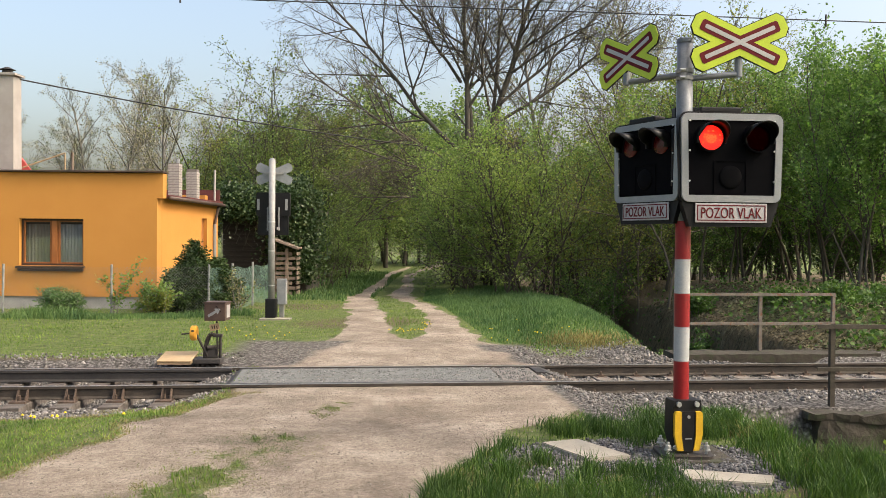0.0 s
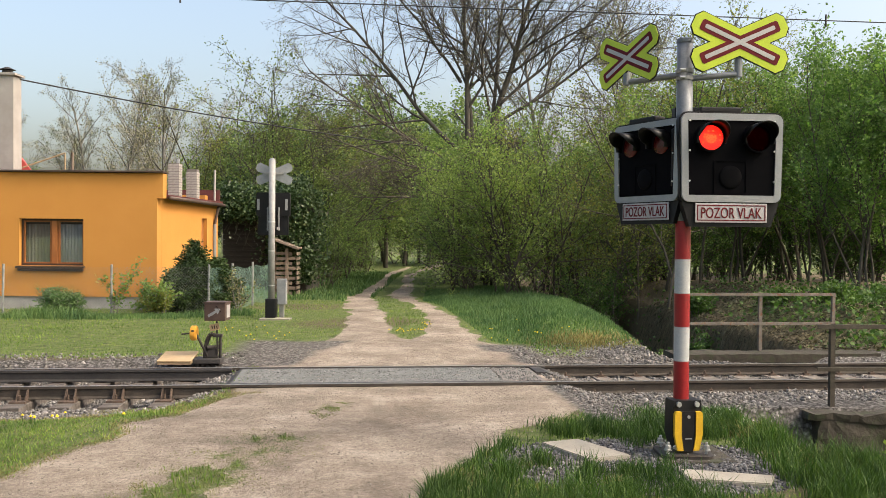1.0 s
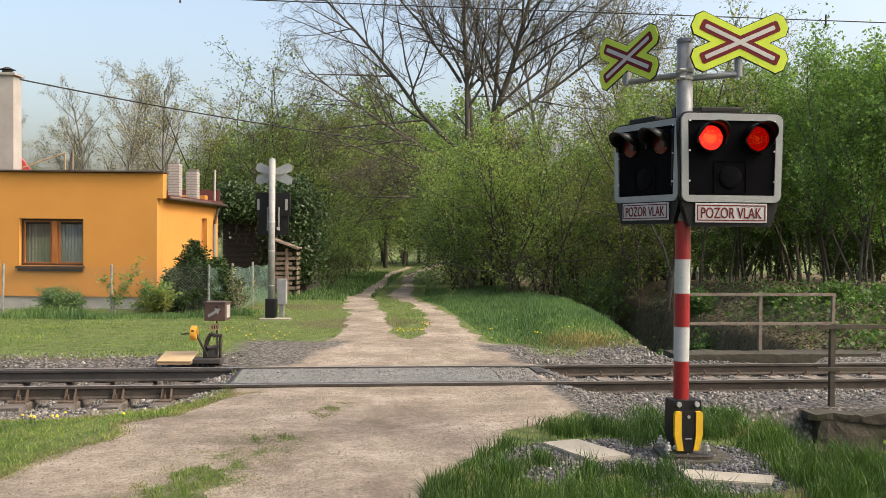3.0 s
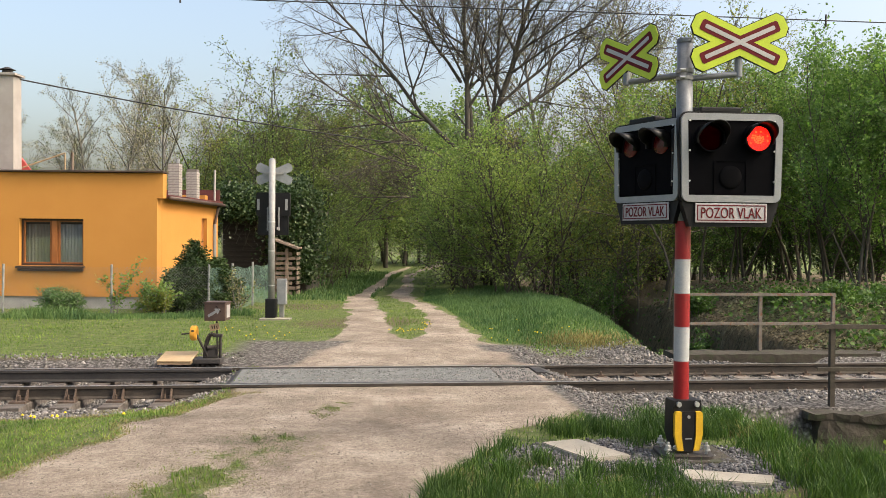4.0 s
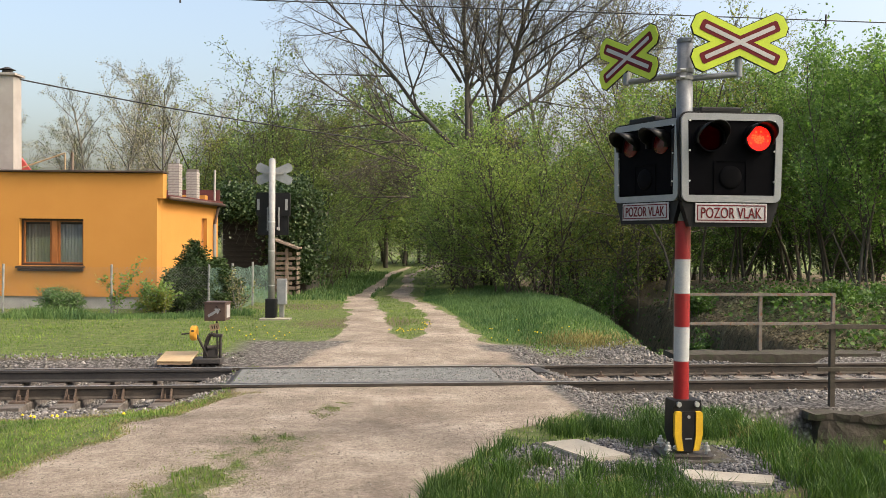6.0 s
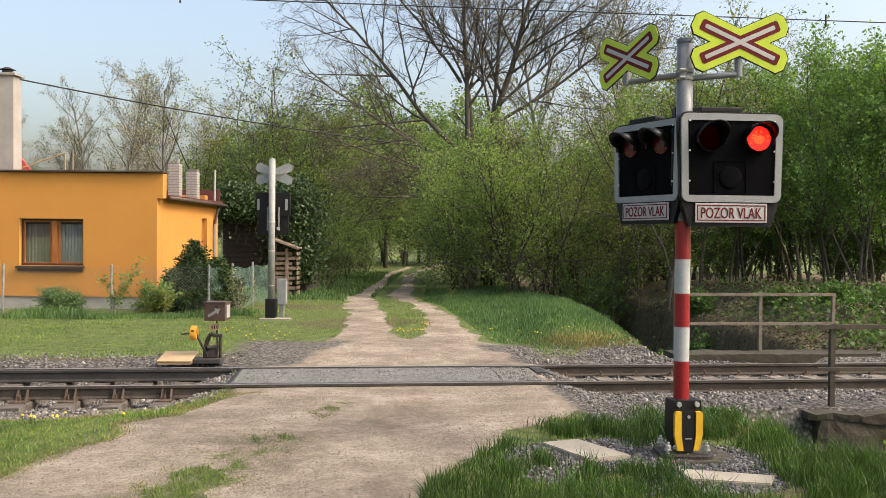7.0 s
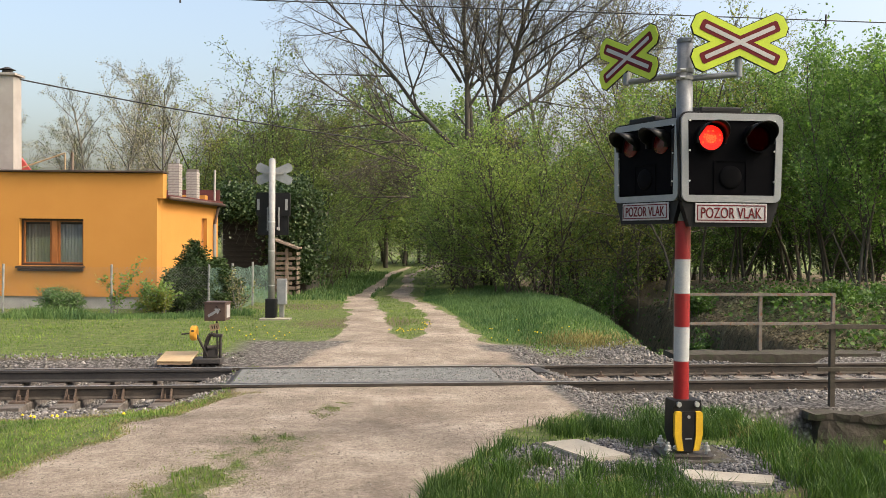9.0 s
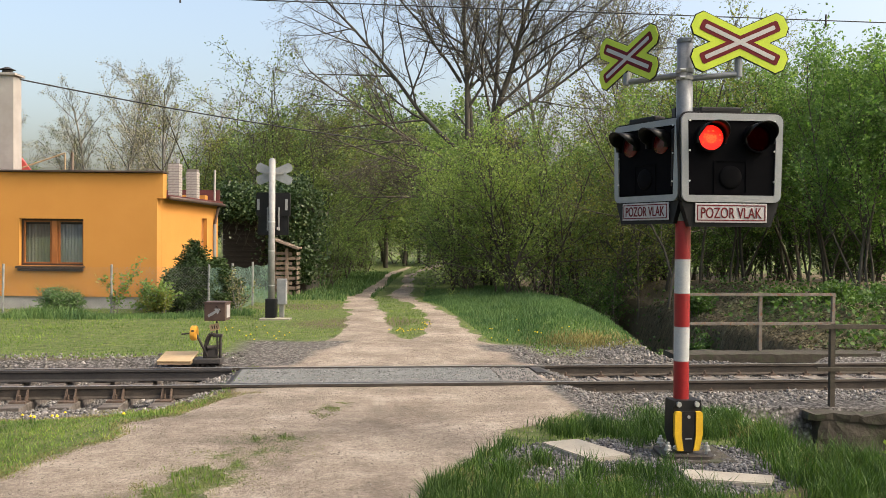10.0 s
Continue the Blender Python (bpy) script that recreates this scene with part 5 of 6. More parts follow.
def fan(n, length, lean, rad, foot=0.4):
    def make(r):
        out = []
        for i in range(n):
            a = r.uniform(0, 6.28)
            k = r.uniform(0.1, 1) * lean
            out.append(((foot * r.randn(), foot * r.randn(), -0.1), (k * math.cos(a), k * math.sin(a), 1), length * r.uniform(0.7, 1.05), rad * r.uniform(0.6, 1.1)))
        return out
    return make


BUSH = [tree("bush", 11 + i, fan(7, 5.2, 0.55, 0.05), 11500, 0.056, ("leaf_fresh", "leaf_haze", "leaf_fresh")[i], "bark", "tall leafy spring bush in fresh green", 0.16, 2, (1, 2), "bush", clump=7, rate=(9, 5), bend=0.13, lift=0.06, start=0.12) for i in range(3)]
# The wood's shade is put into these bushes' darker leaf colour.
UNDER = [tree("bush", 17 + i, fan(8, 5.0, 0.6, 0.04), 6000, 0.085, "leaf_bank_shaded", "bark", "low dense bush, the wood's shade put into its leaf colour", 0.22, 2, (1, 2), "bush", clump=7, rate=(9, 5), bend=0.13, start=0.1) for i in range(1)]
SAPLING = [tree("young_tree", 31 + i, fan(4, 7.4, 0.30, 0.06), 17000, 0.062, "leaf_deep", "bark", "young slender tree in full green leaf", 0.2, 2, (1, 2), "tree", clump=8, rate=(12, 6), bend=0.10, lift=0.05, start=0.28, ratio=0.42) for i in range(3)]
THIN = [tree("young_tree", 51 + i, fan(3, 7.5, 0.32, 0.05), 5000, 0.05, "leaf_brown", "bark", "thinly leaved young tree with many bare twigs", 0.16, 3, (2, 3), "tree", rate=(10, 6, 3), bend=0.12, lift=0.04, ratio=0.45, least=0.005) for i in range(2)]
WOOD = [tree("woodland_tree", 61 + i, fan(2, 8.5, 0.16, 0.11), 11000, 0.11, ("leaf_wood", "leaf_haze")[i], "bark", "full green woodland tree on the wood's edge", 0.42, 3, (2, 3), "tree", clump=6, rate=(9, 5, 3), bend=0.12, ratio=0.46, start=0.2, angle=(35, 75)) for i in range(2)]
BARE = [tree("bare_tree", 71 + i, fan(1, 12.5, 0.06, 0.15, 0.1), 6000, 0.06, "bud_grey", "bark_pale", "tall tree with bare twigs and first buds", 0.15, 3, (2, 3), "tree", rate=(20, 8, 4), bend=0.06, ratio=0.40, least=0.010, angle=(28, 52), start=0.22) for i in range(2)]
USED = set()


def plant(kinds, k, x, y, scale=1.0, turn=0.0, group="", z=None, label=""):
    src = kinds[k % len(kinds)]
    m = pose(x, y, float(land(x, y)) - 0.05 if z is None else z, 0, 0, turn)
    if src.name in USED:
        ob = copy_thing(src, m)
    else:
        USED.add(src.name)
        ob = src
        ob.matrix_basis = m
    ob.scale = (scale, scale, scale * random.uniform(0.92, 1.1))
    return tagged(ob, label, group=group)


# right of the lane
rv = random.Random(4)
for x, y, s in ((0.9, 29.5, 0.75), (2.3, 28.0, 0.85), (3.2, 31, 1.05), (1.6, 33, 1.1), (0.9, 36, 0.95), (5.2, 30, 1.1), (1.1, 41, 0.95), (7.0, 31.5, 1.15), (1.8, 46, 1.1)):
    plant(BUSH, rv.randrange(9), x, y, s, rv.uniform(0, 360), "thicket along the lane")
for x, y, s in ((6.4, 30.5, 0.42), (8.0, 32.5, 0.46), (9.6, 31.6, 0.45), (11.4, 33.0, 0.5), (13.0, 32.5, 0.5), (5.0, 27.5, 0.45), (7.2, 34.0, 0.55), (9.0, 36.0, 0.6), (12.0, 37, 0.6), (15.5, 34.5, 0.6), (14.8, 31, 0.6), (17, 35, 0.7), (19, 39, 0.8), (21, 43, 0.9), (17.5, 31, 0.7)):
    plant(UNDER, 0, x, y, s * 1.15, rv.uniform(0, 360), "undergrowth behind the stream")
for x, y, s in ((4.2, 34, 0.85), (6.2, 36, 0.9), (8.6, 33, 0.95), (10.8, 34, 1.05), (13.2, 32, 1.05), (9.6, 28, 0.85), (11.6, 26.5, 0.9), (13.6, 26, 1.0), (10.6, 22.0, 0.78), (12.2, 22, 0.92), (16.4, 30, 1.1), (2.6, 40, 0.95)):
    plant(SAPLING, rv.randrange(9), x, y, s, rv.uniform(0, 360), "wood behind the stream")
for x, y, s in ((5.6, 27, 0.9), (7.6, 27.5, 1.05), (3.7, 29, 0.95), (6.8, 24.5, 0.9), (12.2, 30, 1.2), (8.8, 37, 1.3), (5.0, 40, 1.1), (11, 39, 1.15), (15, 38, 1.2)):
    plant(THIN, rv.randrange(9), x, y, s, rv.uniform(0, 360), "thin trees by the stream")
# left of the lane
for x, y, s in ((-4.6, 33, 0.62), (-5.6, 36, 0.95), (-5.6, 40, 1.0), (-6.2, 46, 1.05), (-6.8, 35, 1.0), (-5.9, 52, 0.95), (-3.5, 67, 0.9), (-6.2, 64, 0.9), (-1.2, 72, 1.0), (1.2, 76, 1.1), (3.2, 57, 0.9), (-8.5, 62, 0.9)):
    plant(BUSH, rv.randrange(9), x, y, s, rv.uniform(0, 360), "thicket along the lane")
plant(BUSH, 1, -4.3, 45, 0.55, 40, "thicket along the lane", label="pale green young bush at the bend of the lane")
for x, y, s in ((-7.6, 42, 0.78), (-10.2, 45, 0.78), (-13, 46, 0.66), (-15.6, 48, 0.52), (-18.5, 52, 0.38), (-6.4, 49, 0.88), (-3.6, 57, 1.25), (-8.8, 49, 0.86), (-2.4, 61, 1.3), (0.4, 65, 1.4), (-5.4, 55, 1.15), (-9, 54, 0.92), (-12, 56, 0.82), (-7.0, 58, 1.0), (-10.6, 52, 0.85), (-1.6, 66, 1.4), (2.6, 68, 1.35), (18, 40, 1.0), (21, 37, 1.0), (16.5, 45, 1.1), (19, 33, 0.9), (-4.2, 70, 1.0), (1.8, 62, 0.8), (4.8, 58, 0.75), (9, 60, 0.8), (15, 55, 0.85), (20, 50, 0.9)):
    plant(WOOD, rv.randrange(9), x, y, s, rv.uniform(0, 360), "wood along the lane")
for x, y, s in ((-6.2, 38.5, 1.15), (-7.8, 37, 1.05), (-5.0, 43.5, 1.2), (-9, 39, 1.05), (-5.6, 37, 0.9), (-4.8, 39, 1.0)):
    plant(THIN, rv.randrange(9), x, y, s, rv.uniform(0, 360), "thin trees left of the lane")
for x, y, s in ((-26.6, 72, 1.32), (-29.6, 74, 1.05), (-22.4, 71, 1.08), (-24.6, 78, 1.0), (-32.5, 74, 0.95), (-35, 70, 0.9), (-17.0, 68, 0.9), (-31.0, 84, 1.0), (-20.0, 72, 0.92), (5.0, 46, 1.1), (7.5, 44, 1.1), (10.5, 45, 1.1), (14, 46, 1.0), (-19, 78, 0.8)):
    plant(BARE, rv.randrange(9), x, y, s, rv.uniform(0, 360), "bare trees in the distance")
for x, y, s in ((-33, 66, 0.75), (-37, 68, 0.8), (-29, 68, 0.62), (-24, 66, 0.5), (-20, 64, 0.62), (-41, 70, 0.9), (-27, 64, 0.5)):
    plant(WOOD, rv.randrange(9), x, y, s, rv.uniform(0, 360), "distant wood")


for src in (*BUSH, *UNDER, *SAPLING, *THIN, *WOOD, *BARE):
    if src.name not in USED:
        for o in (*src.children_recursive, src):
            bpy.data.objects.remove(o)


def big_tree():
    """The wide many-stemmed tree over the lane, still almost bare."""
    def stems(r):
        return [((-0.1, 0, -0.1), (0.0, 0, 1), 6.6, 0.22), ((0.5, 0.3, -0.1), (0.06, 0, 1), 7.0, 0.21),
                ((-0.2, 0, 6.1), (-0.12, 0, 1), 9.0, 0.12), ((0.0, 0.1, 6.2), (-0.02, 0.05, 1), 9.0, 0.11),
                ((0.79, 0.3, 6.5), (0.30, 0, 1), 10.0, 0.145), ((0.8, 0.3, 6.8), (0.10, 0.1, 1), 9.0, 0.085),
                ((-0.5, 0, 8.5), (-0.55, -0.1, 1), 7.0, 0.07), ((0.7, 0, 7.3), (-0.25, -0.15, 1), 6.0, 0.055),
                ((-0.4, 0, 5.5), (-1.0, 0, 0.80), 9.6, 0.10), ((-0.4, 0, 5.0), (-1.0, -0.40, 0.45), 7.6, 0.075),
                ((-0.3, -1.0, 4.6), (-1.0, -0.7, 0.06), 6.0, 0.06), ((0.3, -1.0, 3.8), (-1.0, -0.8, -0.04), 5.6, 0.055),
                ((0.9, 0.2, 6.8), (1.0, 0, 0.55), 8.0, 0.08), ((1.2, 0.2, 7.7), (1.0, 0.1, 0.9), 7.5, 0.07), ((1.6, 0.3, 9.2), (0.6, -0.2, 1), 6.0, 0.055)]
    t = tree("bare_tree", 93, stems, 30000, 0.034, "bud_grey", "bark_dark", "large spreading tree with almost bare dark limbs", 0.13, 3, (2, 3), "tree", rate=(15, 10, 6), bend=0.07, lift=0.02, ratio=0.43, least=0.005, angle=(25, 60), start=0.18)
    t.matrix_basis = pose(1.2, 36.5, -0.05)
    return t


M["bark_dark"] = worn("bark_dark", (0.04, 0.036, 0.03), (0.105, 0.093, 0.076), 3, 40, 0.95, 0, 0.8, (1, 1, 0.25))
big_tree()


# ---- ivy over the barn ----
def ivy():
    r = np.random.RandomState(7)
    n = 34000
    t = r.rand(n)
    top = r.rand(n) < 0.4
    x = np.where(top, -7.5 + 3.0 * r.rand(n), -4.95 + 0.42 * r.randn(n))
    bulge = 0.35 * np.sin(x * 2.1) + 0.2 * np.sin(x * 5.3 + 1)
    z = np.where(top, 3.15 + bulge * 0.4 + 0.33 * r.randn(n), 0.4 + 3.1 * r.rand(n) ** 0.75)
    y = np.where(top, 28.75 + 0.35 * r.randn(n) + 0.8 * np.maximum(z - 2.9, 0), 28.9 + 0.4 * r.randn(n))
    z = np.where(top & (z < 2.5), z + 0.35 * np.abs(r.randn(n)), np.maximum(z, 0.1))
    V, Q = leaves_at(r, np.stack([x, y, z], -1), 0.082, 0.6, 1.2)
    th = thing("ivy", (0, 0, 0), "dense glossy ivy hanging over the barn", "ivy")
    part("foliage", raw("foliage", V, Q, M["ivy_leaf"]), None, th)
    bm = B()
    for i in range(24):
        a = Vector((-7.1 + 2.2 * r.rand(), 28.75, 2.9 + 0.2 * r.randn()))
        for k in range(4):
            b = a + Vector((0.15 * r.randn(), -0.02 * r.rand(), -0.22 - 0.1 * r.rand()))
            rod(bm, a, b, 0.008, n=5, caps=False)
            a = b
    part("vine", bm, M["bark"], th)


ivy()


# ---- conifers and garden plants ----
def conifer(x, y, h, w, seed, label):
    r = np.random.RandomState(seed)
    br = [(np.array([[0, 0, 0], [0.02, 0, h * 0.5], [0, 0, h]]), np.array([0.05, 0.035, 0.01]), 0)]
    for i in range(int(80 * h)):
        f = r.rand() ** 1.2
        a = r.uniform(0, 6.28)
        l = w * (1 - f) ** 0.75 * r.uniform(0.75, 1.1)
        d = np.array([math.cos(a), math.sin(a), 0.25 + 0.5 * f])
        p = np.array([0, 0, 0.08 + f * h * 0.92])
        br.append((np.array([p, p + d * l * 0.5, p + d * l + [0, 0, 0.03]]), np.array([0.012, 0.008, 0.004]), 2))
    t = thing("conifer", (x, y, float(land(x, y)) - 0.03), label, "conifer")
    part("trunk", raw("trunk", *tubes(br), M["bark"], True), None, t)
    V, Q = leaves_at(r, leaf_spots(r, br, int(7500 * h), 0.05, (2,)), 0.034, -0.1, 3.0)
    part("crown", raw("crown", V, Q, M["needles"]), None, t)


conifer(-6.28, 22.0, 1.85, 0.85, 1, "small dark green spruce beside the orange house")
conifer(-5.75, 22.2, 1.35, 0.75, 2, "low spreading dark conifer by the fence")
conifer(-6.6, 21.7, 1.1, 0.7, 5, "low dense dark conifer behind the wire fence")


def shrub(x, y, n, h, w, mat, size, seed, label, long=3.0, category="shrub"):
    """A garden plant of arching stems with narrow leaves."""
    r = np.random.RandomState(seed)
    br = limbs(r, [((0.1 * r.randn() * w, 0.1 * r.randn() * w, 0), (w * r.randn() * 0.6, w * r.randn() * 0.6, 1), h * r.uniform(0.6, 1), 0.010) for i in range(n)], levels=1, rate=(5,), ratio=0.4)
    t = thing("shrub", (x, y, float(land(x, y))), label, category)
    part("stems", raw("stems", *tubes(br, 0.003), M["bark_pale"]), None, t)
    part("foliage", raw("foliage", *leaves_at(r, leaf_spots(r, br, int(900 * h * (n / 6 if n > 5 else 0.25)), 0.05, (0, 1)), size, -0.1, long), M[mat]), None, t)


shrub(-9.35, 20.9, 30, 0.62, 0.75, "grass_mound", 0.022, 1, "clump of green garden perennials by the wall", 7.0)
shrub(-8.9, 20.9, 24, 0.55, 0.7, "grass_mound", 0.022, 2, "clump of green garden perennials by the wall", 7.0)
shrub(-7.85, 20.8, 3, 1.35, 0.28, "leaf_fresh", 0.05, 3, "slender sapling with sparse pale leaves", 1.8)
shrub(-7.0, 21.0, 14, 0.9, 0.6, "leaf_fresh", 0.05, 4, "bushy garden shrub with fresh leaves", 1.8)
shrub(-6.75, 20.7, 10, 0.7, 0.6, "leaf_brown", 0.045, 5, "low garden shrub by the fence", 1.8)
shrub(-5.0, 21.3, 5, 1.1, 0.25, "grass_dry", 0.04, 6, "narrow yellowish shrub by the netting", 1.6)
shrub(4.0, 27.0, 14, 1.1, 1.1, "leaf_deep", 0.06, 8, "low bush on the stream bank", 1.6)
shrub(4.85, 9.3, 4, 1.0, 0.3, "grass_short", 0.045, 9, "yellowish weed growing beside the wing wall", 1.8)
for i, (x, y) in enumerate(((8.2, 18.2), (9.4, 18.4), (7.6, 19.6), (10.4, 18.8), (9.0, 20.2), (11.2, 19.5))):
    shrub(x, y, 14, 0.42, 1.3, "leaf_bank_shaded", 0.06, 20 + i, "low leafy ground plants on the stream bank", 1.3)
for i, (x, y) in enumerate(((4.2, 18), (4.6, 20), (4.4, 22.5), (5.4, 21), (6.0, 19.5), (5.2, 24), (4.0, 24.5), (6.4, 22))):
    shrub(x, y, 13, 0.8, 1.0, "leaf_bank_shaded", 0.06, 40 + i, "dark green undergrowth in the stream cut", 1.5)


def bank_cover(n, seed):
    """Low leaves and brush over the stream banks."""
    r = np.random.RandomState(seed)
    x, y = r.uniform(3.6, 13, n), r.uniform(15.2, 27, n)
    green = step(-0.25, 0.35, wave(x, y, 0.9, 41)) * step(6.4, 7.6, x) * step(22.5, 20.5, y) + 0.08 * (y > 19)
    ok = r.rand(n) < np.clip(green, 0.03, 1)
    x, y = x[ok], y[ok]
    z = land(x, y) + 0.04 + 0.28 * r.rand(len(x)) ** 2
    V, Q = leaves_at(r, np.stack([x, y, z], -1), 0.07, -0.1, 1.3)
    tagged(new("bank_plants", raw("bank_plants", V, Q, M["leaf_bank_shaded"])), "low leafy plants covering the stream bank", "plants", kind="stuff")
    V, Q = leaves_at(r, np.stack([r.uniform(3.8, 9.0, n), r.uniform(15.1, 26, n), np.zeros(n)], -1), 0.03, 0.0, 4.5)
    V[:, 2] = np.abs(V[:, 2]) * 0.55 + 0.02 + land(V[:, 0], V[:, 1])
    tagged(new("brushwood", raw("brushwood", V, Q, M["litter"])), "dry fallen leaves and brushwood on the bank", "litter", kind="stuff")


bank_cover(26000, 5)


def blades(name, seed, n, where, height, mat, label, width=0.006, lean=0.35):
    """Grass: each blade a tapered, bent strip of two faces."""
    r = np.random.RandomState(seed)
    x, y, k = where(r, n)
    n = len(x)
    z = land(x, y) - 0.01
    h = height * k * r.uniform(0.5, 1.2, n)
    a = r.uniform(0, 6.28, n)
    b = r.uniform(0, 6.28, n)
    dx, dy = np.cos(a) * lean * h * r.rand(n), np.sin(a) * lean * h * r.rand(n)
    w = width * (0.6 + 0.8 * r.rand(n))
    wx, wy = np.cos(b) * w, np.sin(b) * w
    v = np.stack([np.stack([x - wx, y - wy, z], -1), np.stack([x + wx, y + wy, z], -1), np.stack([x + dx * 0.45 + wx * 0.8, y + dy * 0.45 + wy * 0.8, z + h * 0.6], -1), np.stack([x + dx * 0.45 - wx * 0.8, y + dy * 0.45 - wy * 0.8, z + h * 0.6], -1), np.stack([x + dx * 1.25, y + dy * 1.25, z + h], -1)], 1)
    i = np.arange(n)[:, None] * 5
    tri = np.concatenate([i + [0, 1, 2], i + [0, 2, 3], i + [3, 2, 4]])
    me = raw(name, v.reshape(-1, 3), tri, M[mat])
    return tagged(new(name, me), label, "grass", kind="stuff")


def open_ground(x, y):
    d, s, dry = cover(x, y)
    return (d < 0.35) & (s < 0.35)


def lawn(r, n):
    """The verges on both sides, thinning with distance."""
    y = 4.5 + 24 * r.rand(n) ** 1.1
    x = r.uniform(-0.62, 0.62, n) * y * 1.0
    u, v = along(x, y)
    d, s, dry = cover(x, y)
    ok = (s < 0.35) & (d < 0.33) & (r.rand(n) < (1 - d) ** 1.4) & ((x < 3.6) | (y < 9.5)) & ~((x > -0.3) & (y < 9) & (r.rand(n) < 0.45))
    tuft = 0.6 + 0.6 * step(-0.3, 0.6, wave(x, y, 2.2, 31))
    return x[ok], y[ok], tuft[ok]


def near_right(r, n):
    """Long tufts round the signal's foot."""
    m = n // 50
    cx, cy = r.uniform(-0.1, 4.4, m), r.uniform(5.4, 9.4, m)
    tall = step(2.55, 3.0, cx) * step(8.9, 8.3, cy)
    front = 0.6 * step(7.2, 6.9, cy + 0.35 * (cx - 1.2)) * step(2.2, 1.9, cx)
    band = 0.6 * step(8.0, 8.2, cy) * step(8.95, 8.7, cy) * step(0.95, 1.2, cx) * step(3.2, 2.9, cx)
    side = step(0.75, 0.45, np.abs(cx - 0.45 - 0.25 * (cy - 7.0))) * step(7.7, 7.3, cy) * 0.35
    want = np.maximum.reduce([tall, front, band, side, np.full(m, 0.045)])
    keep = r.rand(m) < want
    cx, cy = cx[keep], cy[keep]
    i = r.randint(0, len(cx), n)
    wide = (0.05 + 0.06 * r.rand(len(cx)))[i]
    x, y = cx[i] + wide * r.randn(n), cy[i] + wide * r.randn(n)
    d, s, dry = cover(x, y)
    clear = np.hypot(x - 2.1, y - 7.5) > 0.42
    onslab = ((np.abs(x - 1.3) < 0.36) & (np.abs(y - 7.55) < 0.36)) | ((np.abs(x - 2.25) < 0.40) & (np.abs(y - 6.62) < 0.42))
    ok = (d < 0.35) & clear & (~onslab | (r.rand(n) < 0.06)) & ~((x > 3.2) & (y > 7.2))
    k = 0.4 + 0.75 * r.rand(len(cx))[i] ** 1.5 + 0.4 * step(2.4, 3.4, x)
    return x[ok], y[ok], k[ok]


def mound_grass(r, n):
    x, y = r.uniform(-0.6, 4.0, n), r.uniform(15.0, 31, n)
    ok = open_ground(x, y) & (x > np.interp(y, ROAD_Y, ROAD_R) + 0.2)
    k = 0.5 + 0.8 * step(16, 19, y) * step(0.2, 0.9, x - np.interp(y, ROAD_Y, ROAD_R))
    return x[ok], y[ok], k[ok]


def dry_patch(r, n):
    x, y = 2.5 + 0.42 * r.randn(n), 15.6 + 0.3 * r.randn(n)
    return x, y, 0.4 + 0.5 * r.rand(n)


def lane_side(r, n):
    x, y = r.uniform(-6.5, -2.2, n), r.uniform(26, 48, n)
    ok = open_ground(x, y)
    return x[ok], y[ok], 0.6 + 0.6 * r.rand(ok.sum())


def lane_strip(r, n):
    y = r.uniform(5.5, 10.0, n)
    x = -1.68 + 0.21 * (y - 7.5) + (0.07 + 0.20 * step(9.4, 7.2, y)) * r.randn(n)
    ok = wave(x, y, 3.5, 12) + 0.8 * wave(x, y, 14.0, 13) > r.uniform(-0.5, 0.5, n)
    return x[ok], y[ok], 0.6 + 0.6 * r.rand(ok.sum())


blades("lane_grass", 6, 42000, lane_strip, 0.02, "grass_trodden", "thin trodden grass between the wheel ruts", 0.0035, 2.0)
blades("dry_grass", 8, 14000, lane_strip, 0.016, "grass_dry", "trodden dry grass between the wheel ruts", 0.004, 2.2)


def fence_weeds(r, n):
    x = r.uniform(-11, -4.6, n)
    y = 20.3 + 0.12 * (x + 8) + 0.25 * r.randn(n) + 0.5 * step(-6.5, -5, x)
    return x, y, 0.4 + 0.8 * step(-0.2, 0.5, wave(x, y, 2.2, 51)) * r.rand(n)


blades("long_grass", 9, 9000, fence_weeds, 0.26, "grass_mound", "weedy long grass along the garden fence", 0.008, 0.6)
blades("grass", 1, 135000, lawn, 0.065, "grass_short", "short mown grass on the verges", 0.0045, 0.8)


def near_left(r, n):
    x, y = r.uniform(-6.2, -2.2, n), r.uniform(5.4, 10.6, n)
    d, s, dry = cover(x, y)
    ok = (s < 0.35) & (r.rand(n) < (1 - d) ** 1.2)
    return x[ok], y[ok], 0.5 + 0.7 * step(-0.4, 0.5, wave(x, y, 3.0, 33))[ok] * r.rand(ok.sum())


blades("grass", 12, 30000, near_left, 0.055, "grass_short", "short green grass on the near verge", 0.003, 1.0)
blades("dry_grass", 13, 16000, near_left, 0.04, "grass_dry", "dry blades in the grass of the near verge", 0.003, 1.6)


def verge_edge(r, n):
    """Straw where the trodden earth frays into the near verge, and along the ballast."""
    x, y = r.uniform(-6.0, -2.2, n), r.uniform(5.6, 10.8, n)
    d, s, dry = cover(x, y)
    ok = ((d > 0.05) & (d < 0.75)) | ((s > 0.2) & (s < 0.8)) | ((x > -3.9) & (y > 9.7) & (d < 0.6))
    return x[ok], y[ok], 0.5 + 0.8 * r.rand(ok.sum())


blades("dry_grass", 15, 60000, verge_edge, 0.035, "grass_dry", "trodden straw along the edge of the lane", 0.0032, 1.8)


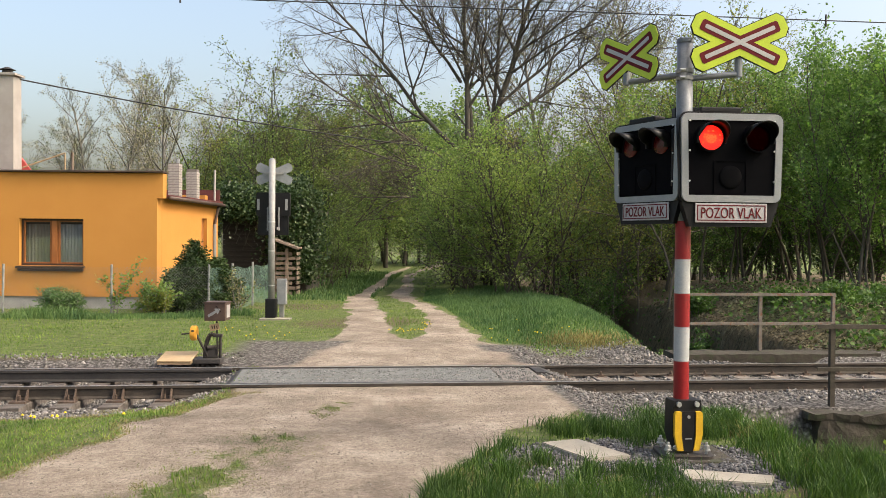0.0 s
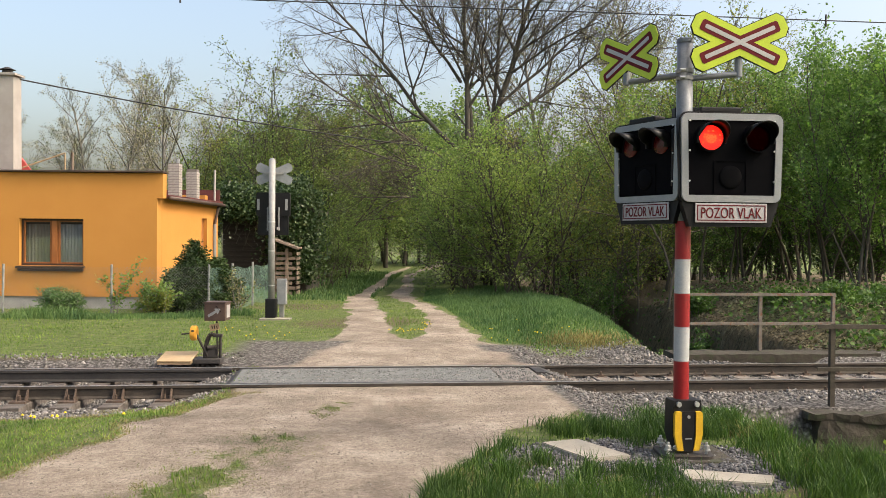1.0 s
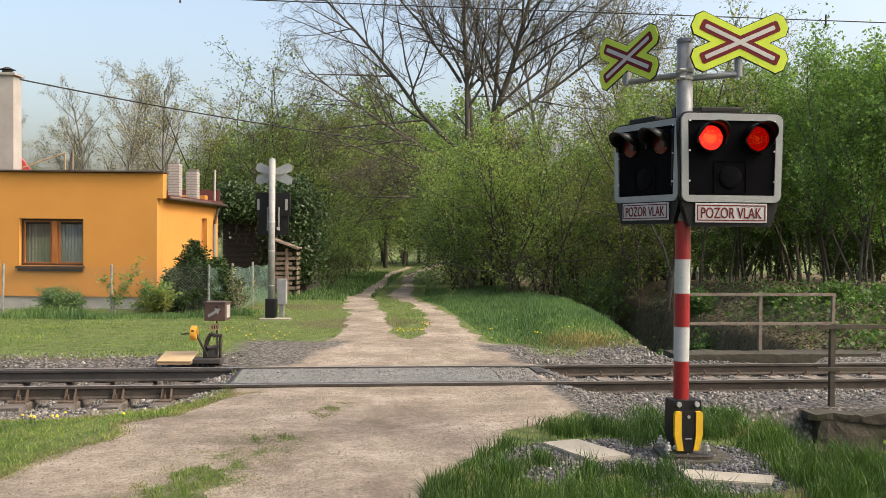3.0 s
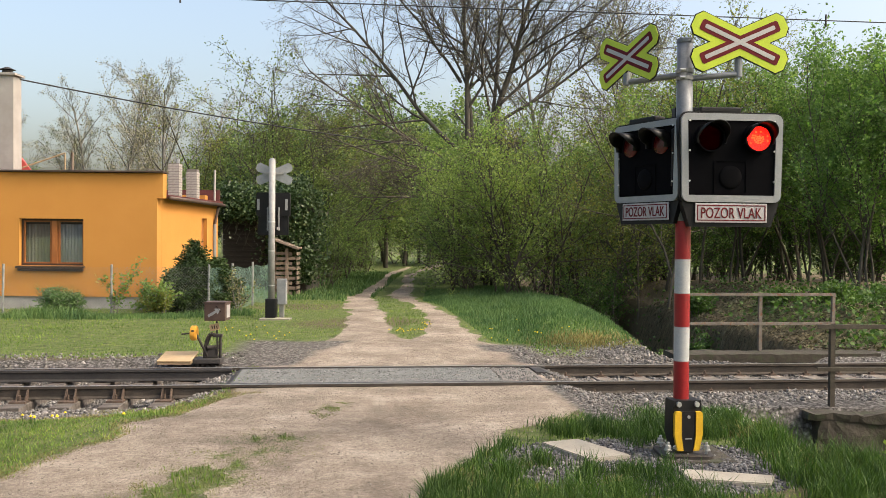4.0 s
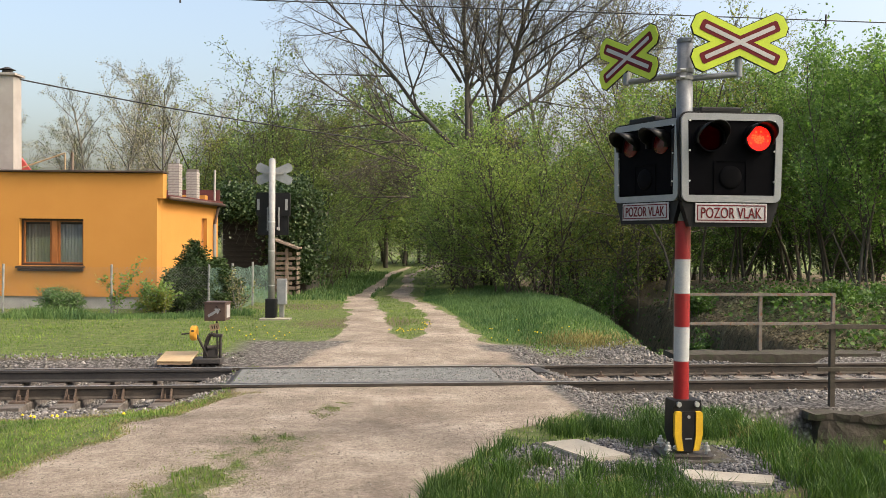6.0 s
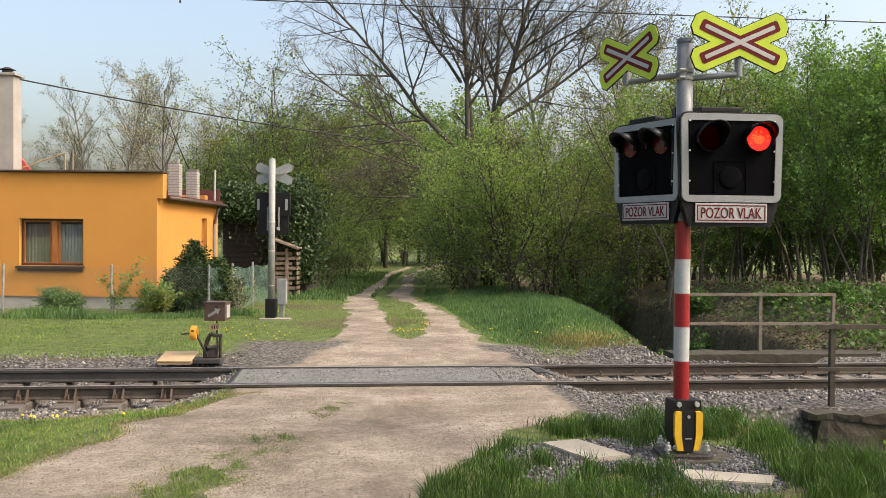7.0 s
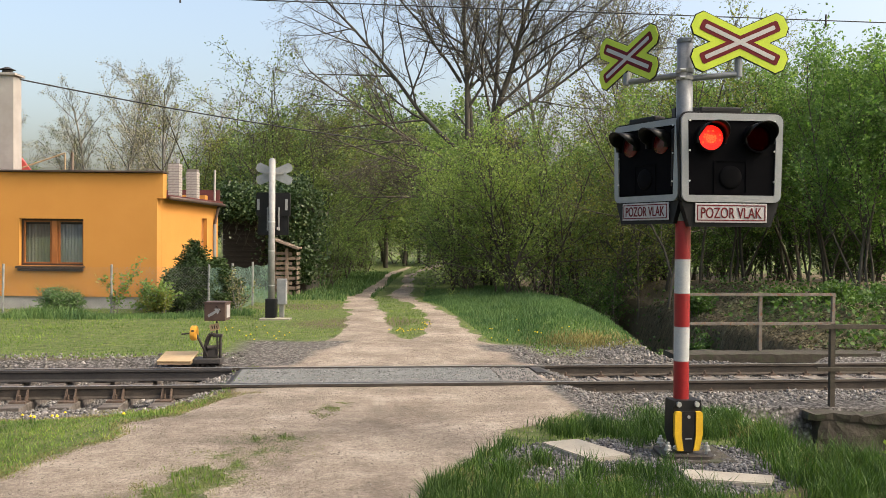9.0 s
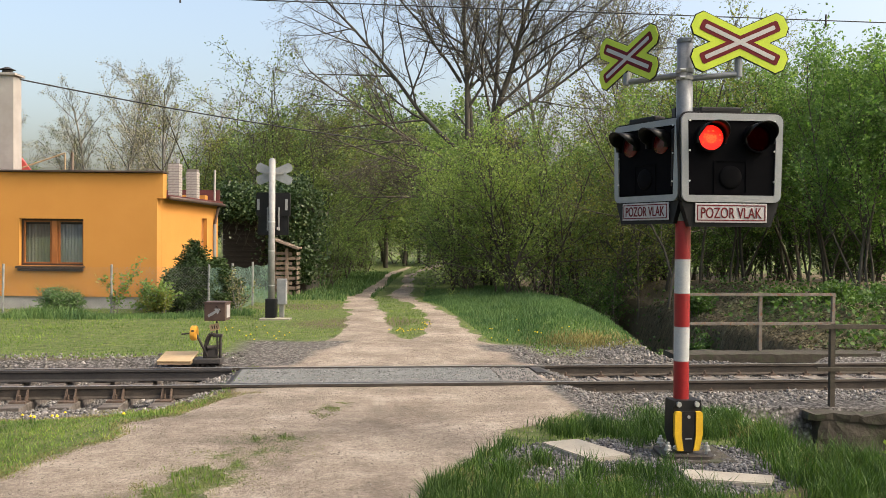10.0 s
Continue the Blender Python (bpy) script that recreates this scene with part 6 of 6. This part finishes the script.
def weed_patch(r, n):
    x, y = r.uniform(2.2, 4.1, n), r.uniform(8.7, 9.7, n)
    ok = wave(x, y, 3.0, 61) > r.uniform(-0.6, 0.4, n)
    return x[ok], y[ok], 0.5 + r.rand(ok.sum())


blades("weeds", 11, 16000, weed_patch, 0.06, "grass_mound", "pale low weeds beside the ballast", 0.005, 1.0)


def small_flowers():
    r = np.random.RandomState(12)
    x = np.concatenate([r.uniform(2.3, 4.0, 260), r.uniform(0.9, 3.0, 90)])
    y = np.concatenate([r.uniform(8.7, 9.5, 260), r.uniform(15.8, 20, 90)])
    V, Q = leaves_at(r, np.stack([x, y, land(x, y) + 0.05 + 0.04 * r.rand(len(x))], -1), 0.011, -0.3, 1.0)
    tagged(new("small_flowers", raw("small_flowers", V, Q, M["flower_white"])), "tiny white flowers in the weeds", "flowers", kind="stuff")


small_flowers()
blades("long_grass", 2, 44000, near_right, 0.19, "grass_long", "long tufted green grass round the signal foot", 0.0036, 0.75)
blades("dry_grass", 14, 3000, near_right, 0.13, "grass_dry", "dry straw among the long grass", 0.003, 1.3)
blades("long_grass", 3, 62000, mound_grass, 0.13, "grass_mound", "lush grass on the mound beside the lane", 0.0065, 0.6)
blades("dry_grass", 4, 1700, dry_patch, 0.14, "grass_dry", "patch of dry straw-coloured grass by the ballast", 0.007, 0.7)
blades("long_grass", 5, 16000, lane_side, 0.16, "grass_mound", "green grass on the lane side", 0.013, 0.6)


def flowers():
    """Dandelions: a flat yellow head of petals on a stem; each a thing of its own."""
    bm = B()
    for k in range(3):
        vs = bmesh.ops.create_cone(bm, cap_ends=True, segments=9, radius1=0.017 - 0.005 * k, radius2=0.013 - 0.004 * k, depth=0.007)["verts"]
        bmesh.ops.transform(bm, matrix=pose(0, 0, 0.075 + 0.006 * k, 12), verts=vs)
    bloom = mesh_of("bloom", bm, M["dandelion"])
    stem = mesh_of("stem", rod(B(), (0, 0, 0), (0, 0, 0.075), 0.003, n=5), M["grass_long"])
    r = random.Random(9)
    spots = [(r.gauss(-0.62, 0.20), r.gauss(17.5, 0.22)) for i in range(14)] + [(r.gauss(-0.35, 0.1), r.gauss(18.6, 0.3)) for i in range(7)]
    spots += [(r.uniform(0.9, 2.4), r.uniform(16, 19.5)) for i in range(16)] + [(r.uniform(-4.4, -2.6), r.uniform(15.5, 18)) for i in range(16)] + [(r.gauss(-4.0, 0.3), r.gauss(8.7, 0.12)) for i in range(7)]
    for x, y in spots:
        t = thing("dandelion", (x, y, float(land(x, y))), "yellow dandelion in the grass", "flower", "dandelions", r.uniform(0, 360))
        part("bloom", bloom, None, t)
        part("stem", stem, None, t)


flowers()


def stalks():
    r = random.Random(3)
    for (cx, cy, n, h) in ((2.9, 27.2, 12, 1.3), (4.3, 17.0, 8, 0.8), (-4.9, 31.5, 26, 1.0)):
        bm = B()
        for i in range(n):
            x, y = r.gauss(0, 0.35), r.gauss(0, 0.2)
            rod(bm, (x, y, 0), (x + r.gauss(0, 0.3), y + r.gauss(0, 0.15), h * r.uniform(0.6, 1)), 0.007, 0.003, n=5)
        tagged(part("dead_stalks", bm, M["dead_stem"]), "bundle of dry dead plant stalks", "stalks", kind="stuff").location = (cx, cy, float(land(cx, cy)))


stalks()


# ---- what moves: the diode clusters slide through the added filters to blink ----
def motions():
    period, to_second, to_first = 1.1, 0.28, 0.78
    on, off = -0.046, -0.003
    for k, cluster in FLASHERS:
        changes = []
        for i in range(-1, 11):
            changes += [(to_second + period * i, 1), (to_first + period * i, 0)]
        changes.sort()
        rows = [(0.0, on if k == 0 else off)]
        for t, lamp in changes:
            a, b = t - 0.10, t + 0.10
            if a > 0.02 and b < 9.98:
                rows += [(a, rows[-1][1]), (b, on if lamp == k else off)]
        rows.append((10.0, rows[-1][1]))
        walk(cluster, [(t, Matrix.Translation((0, y, 0))) for t, y in rows])


motions()
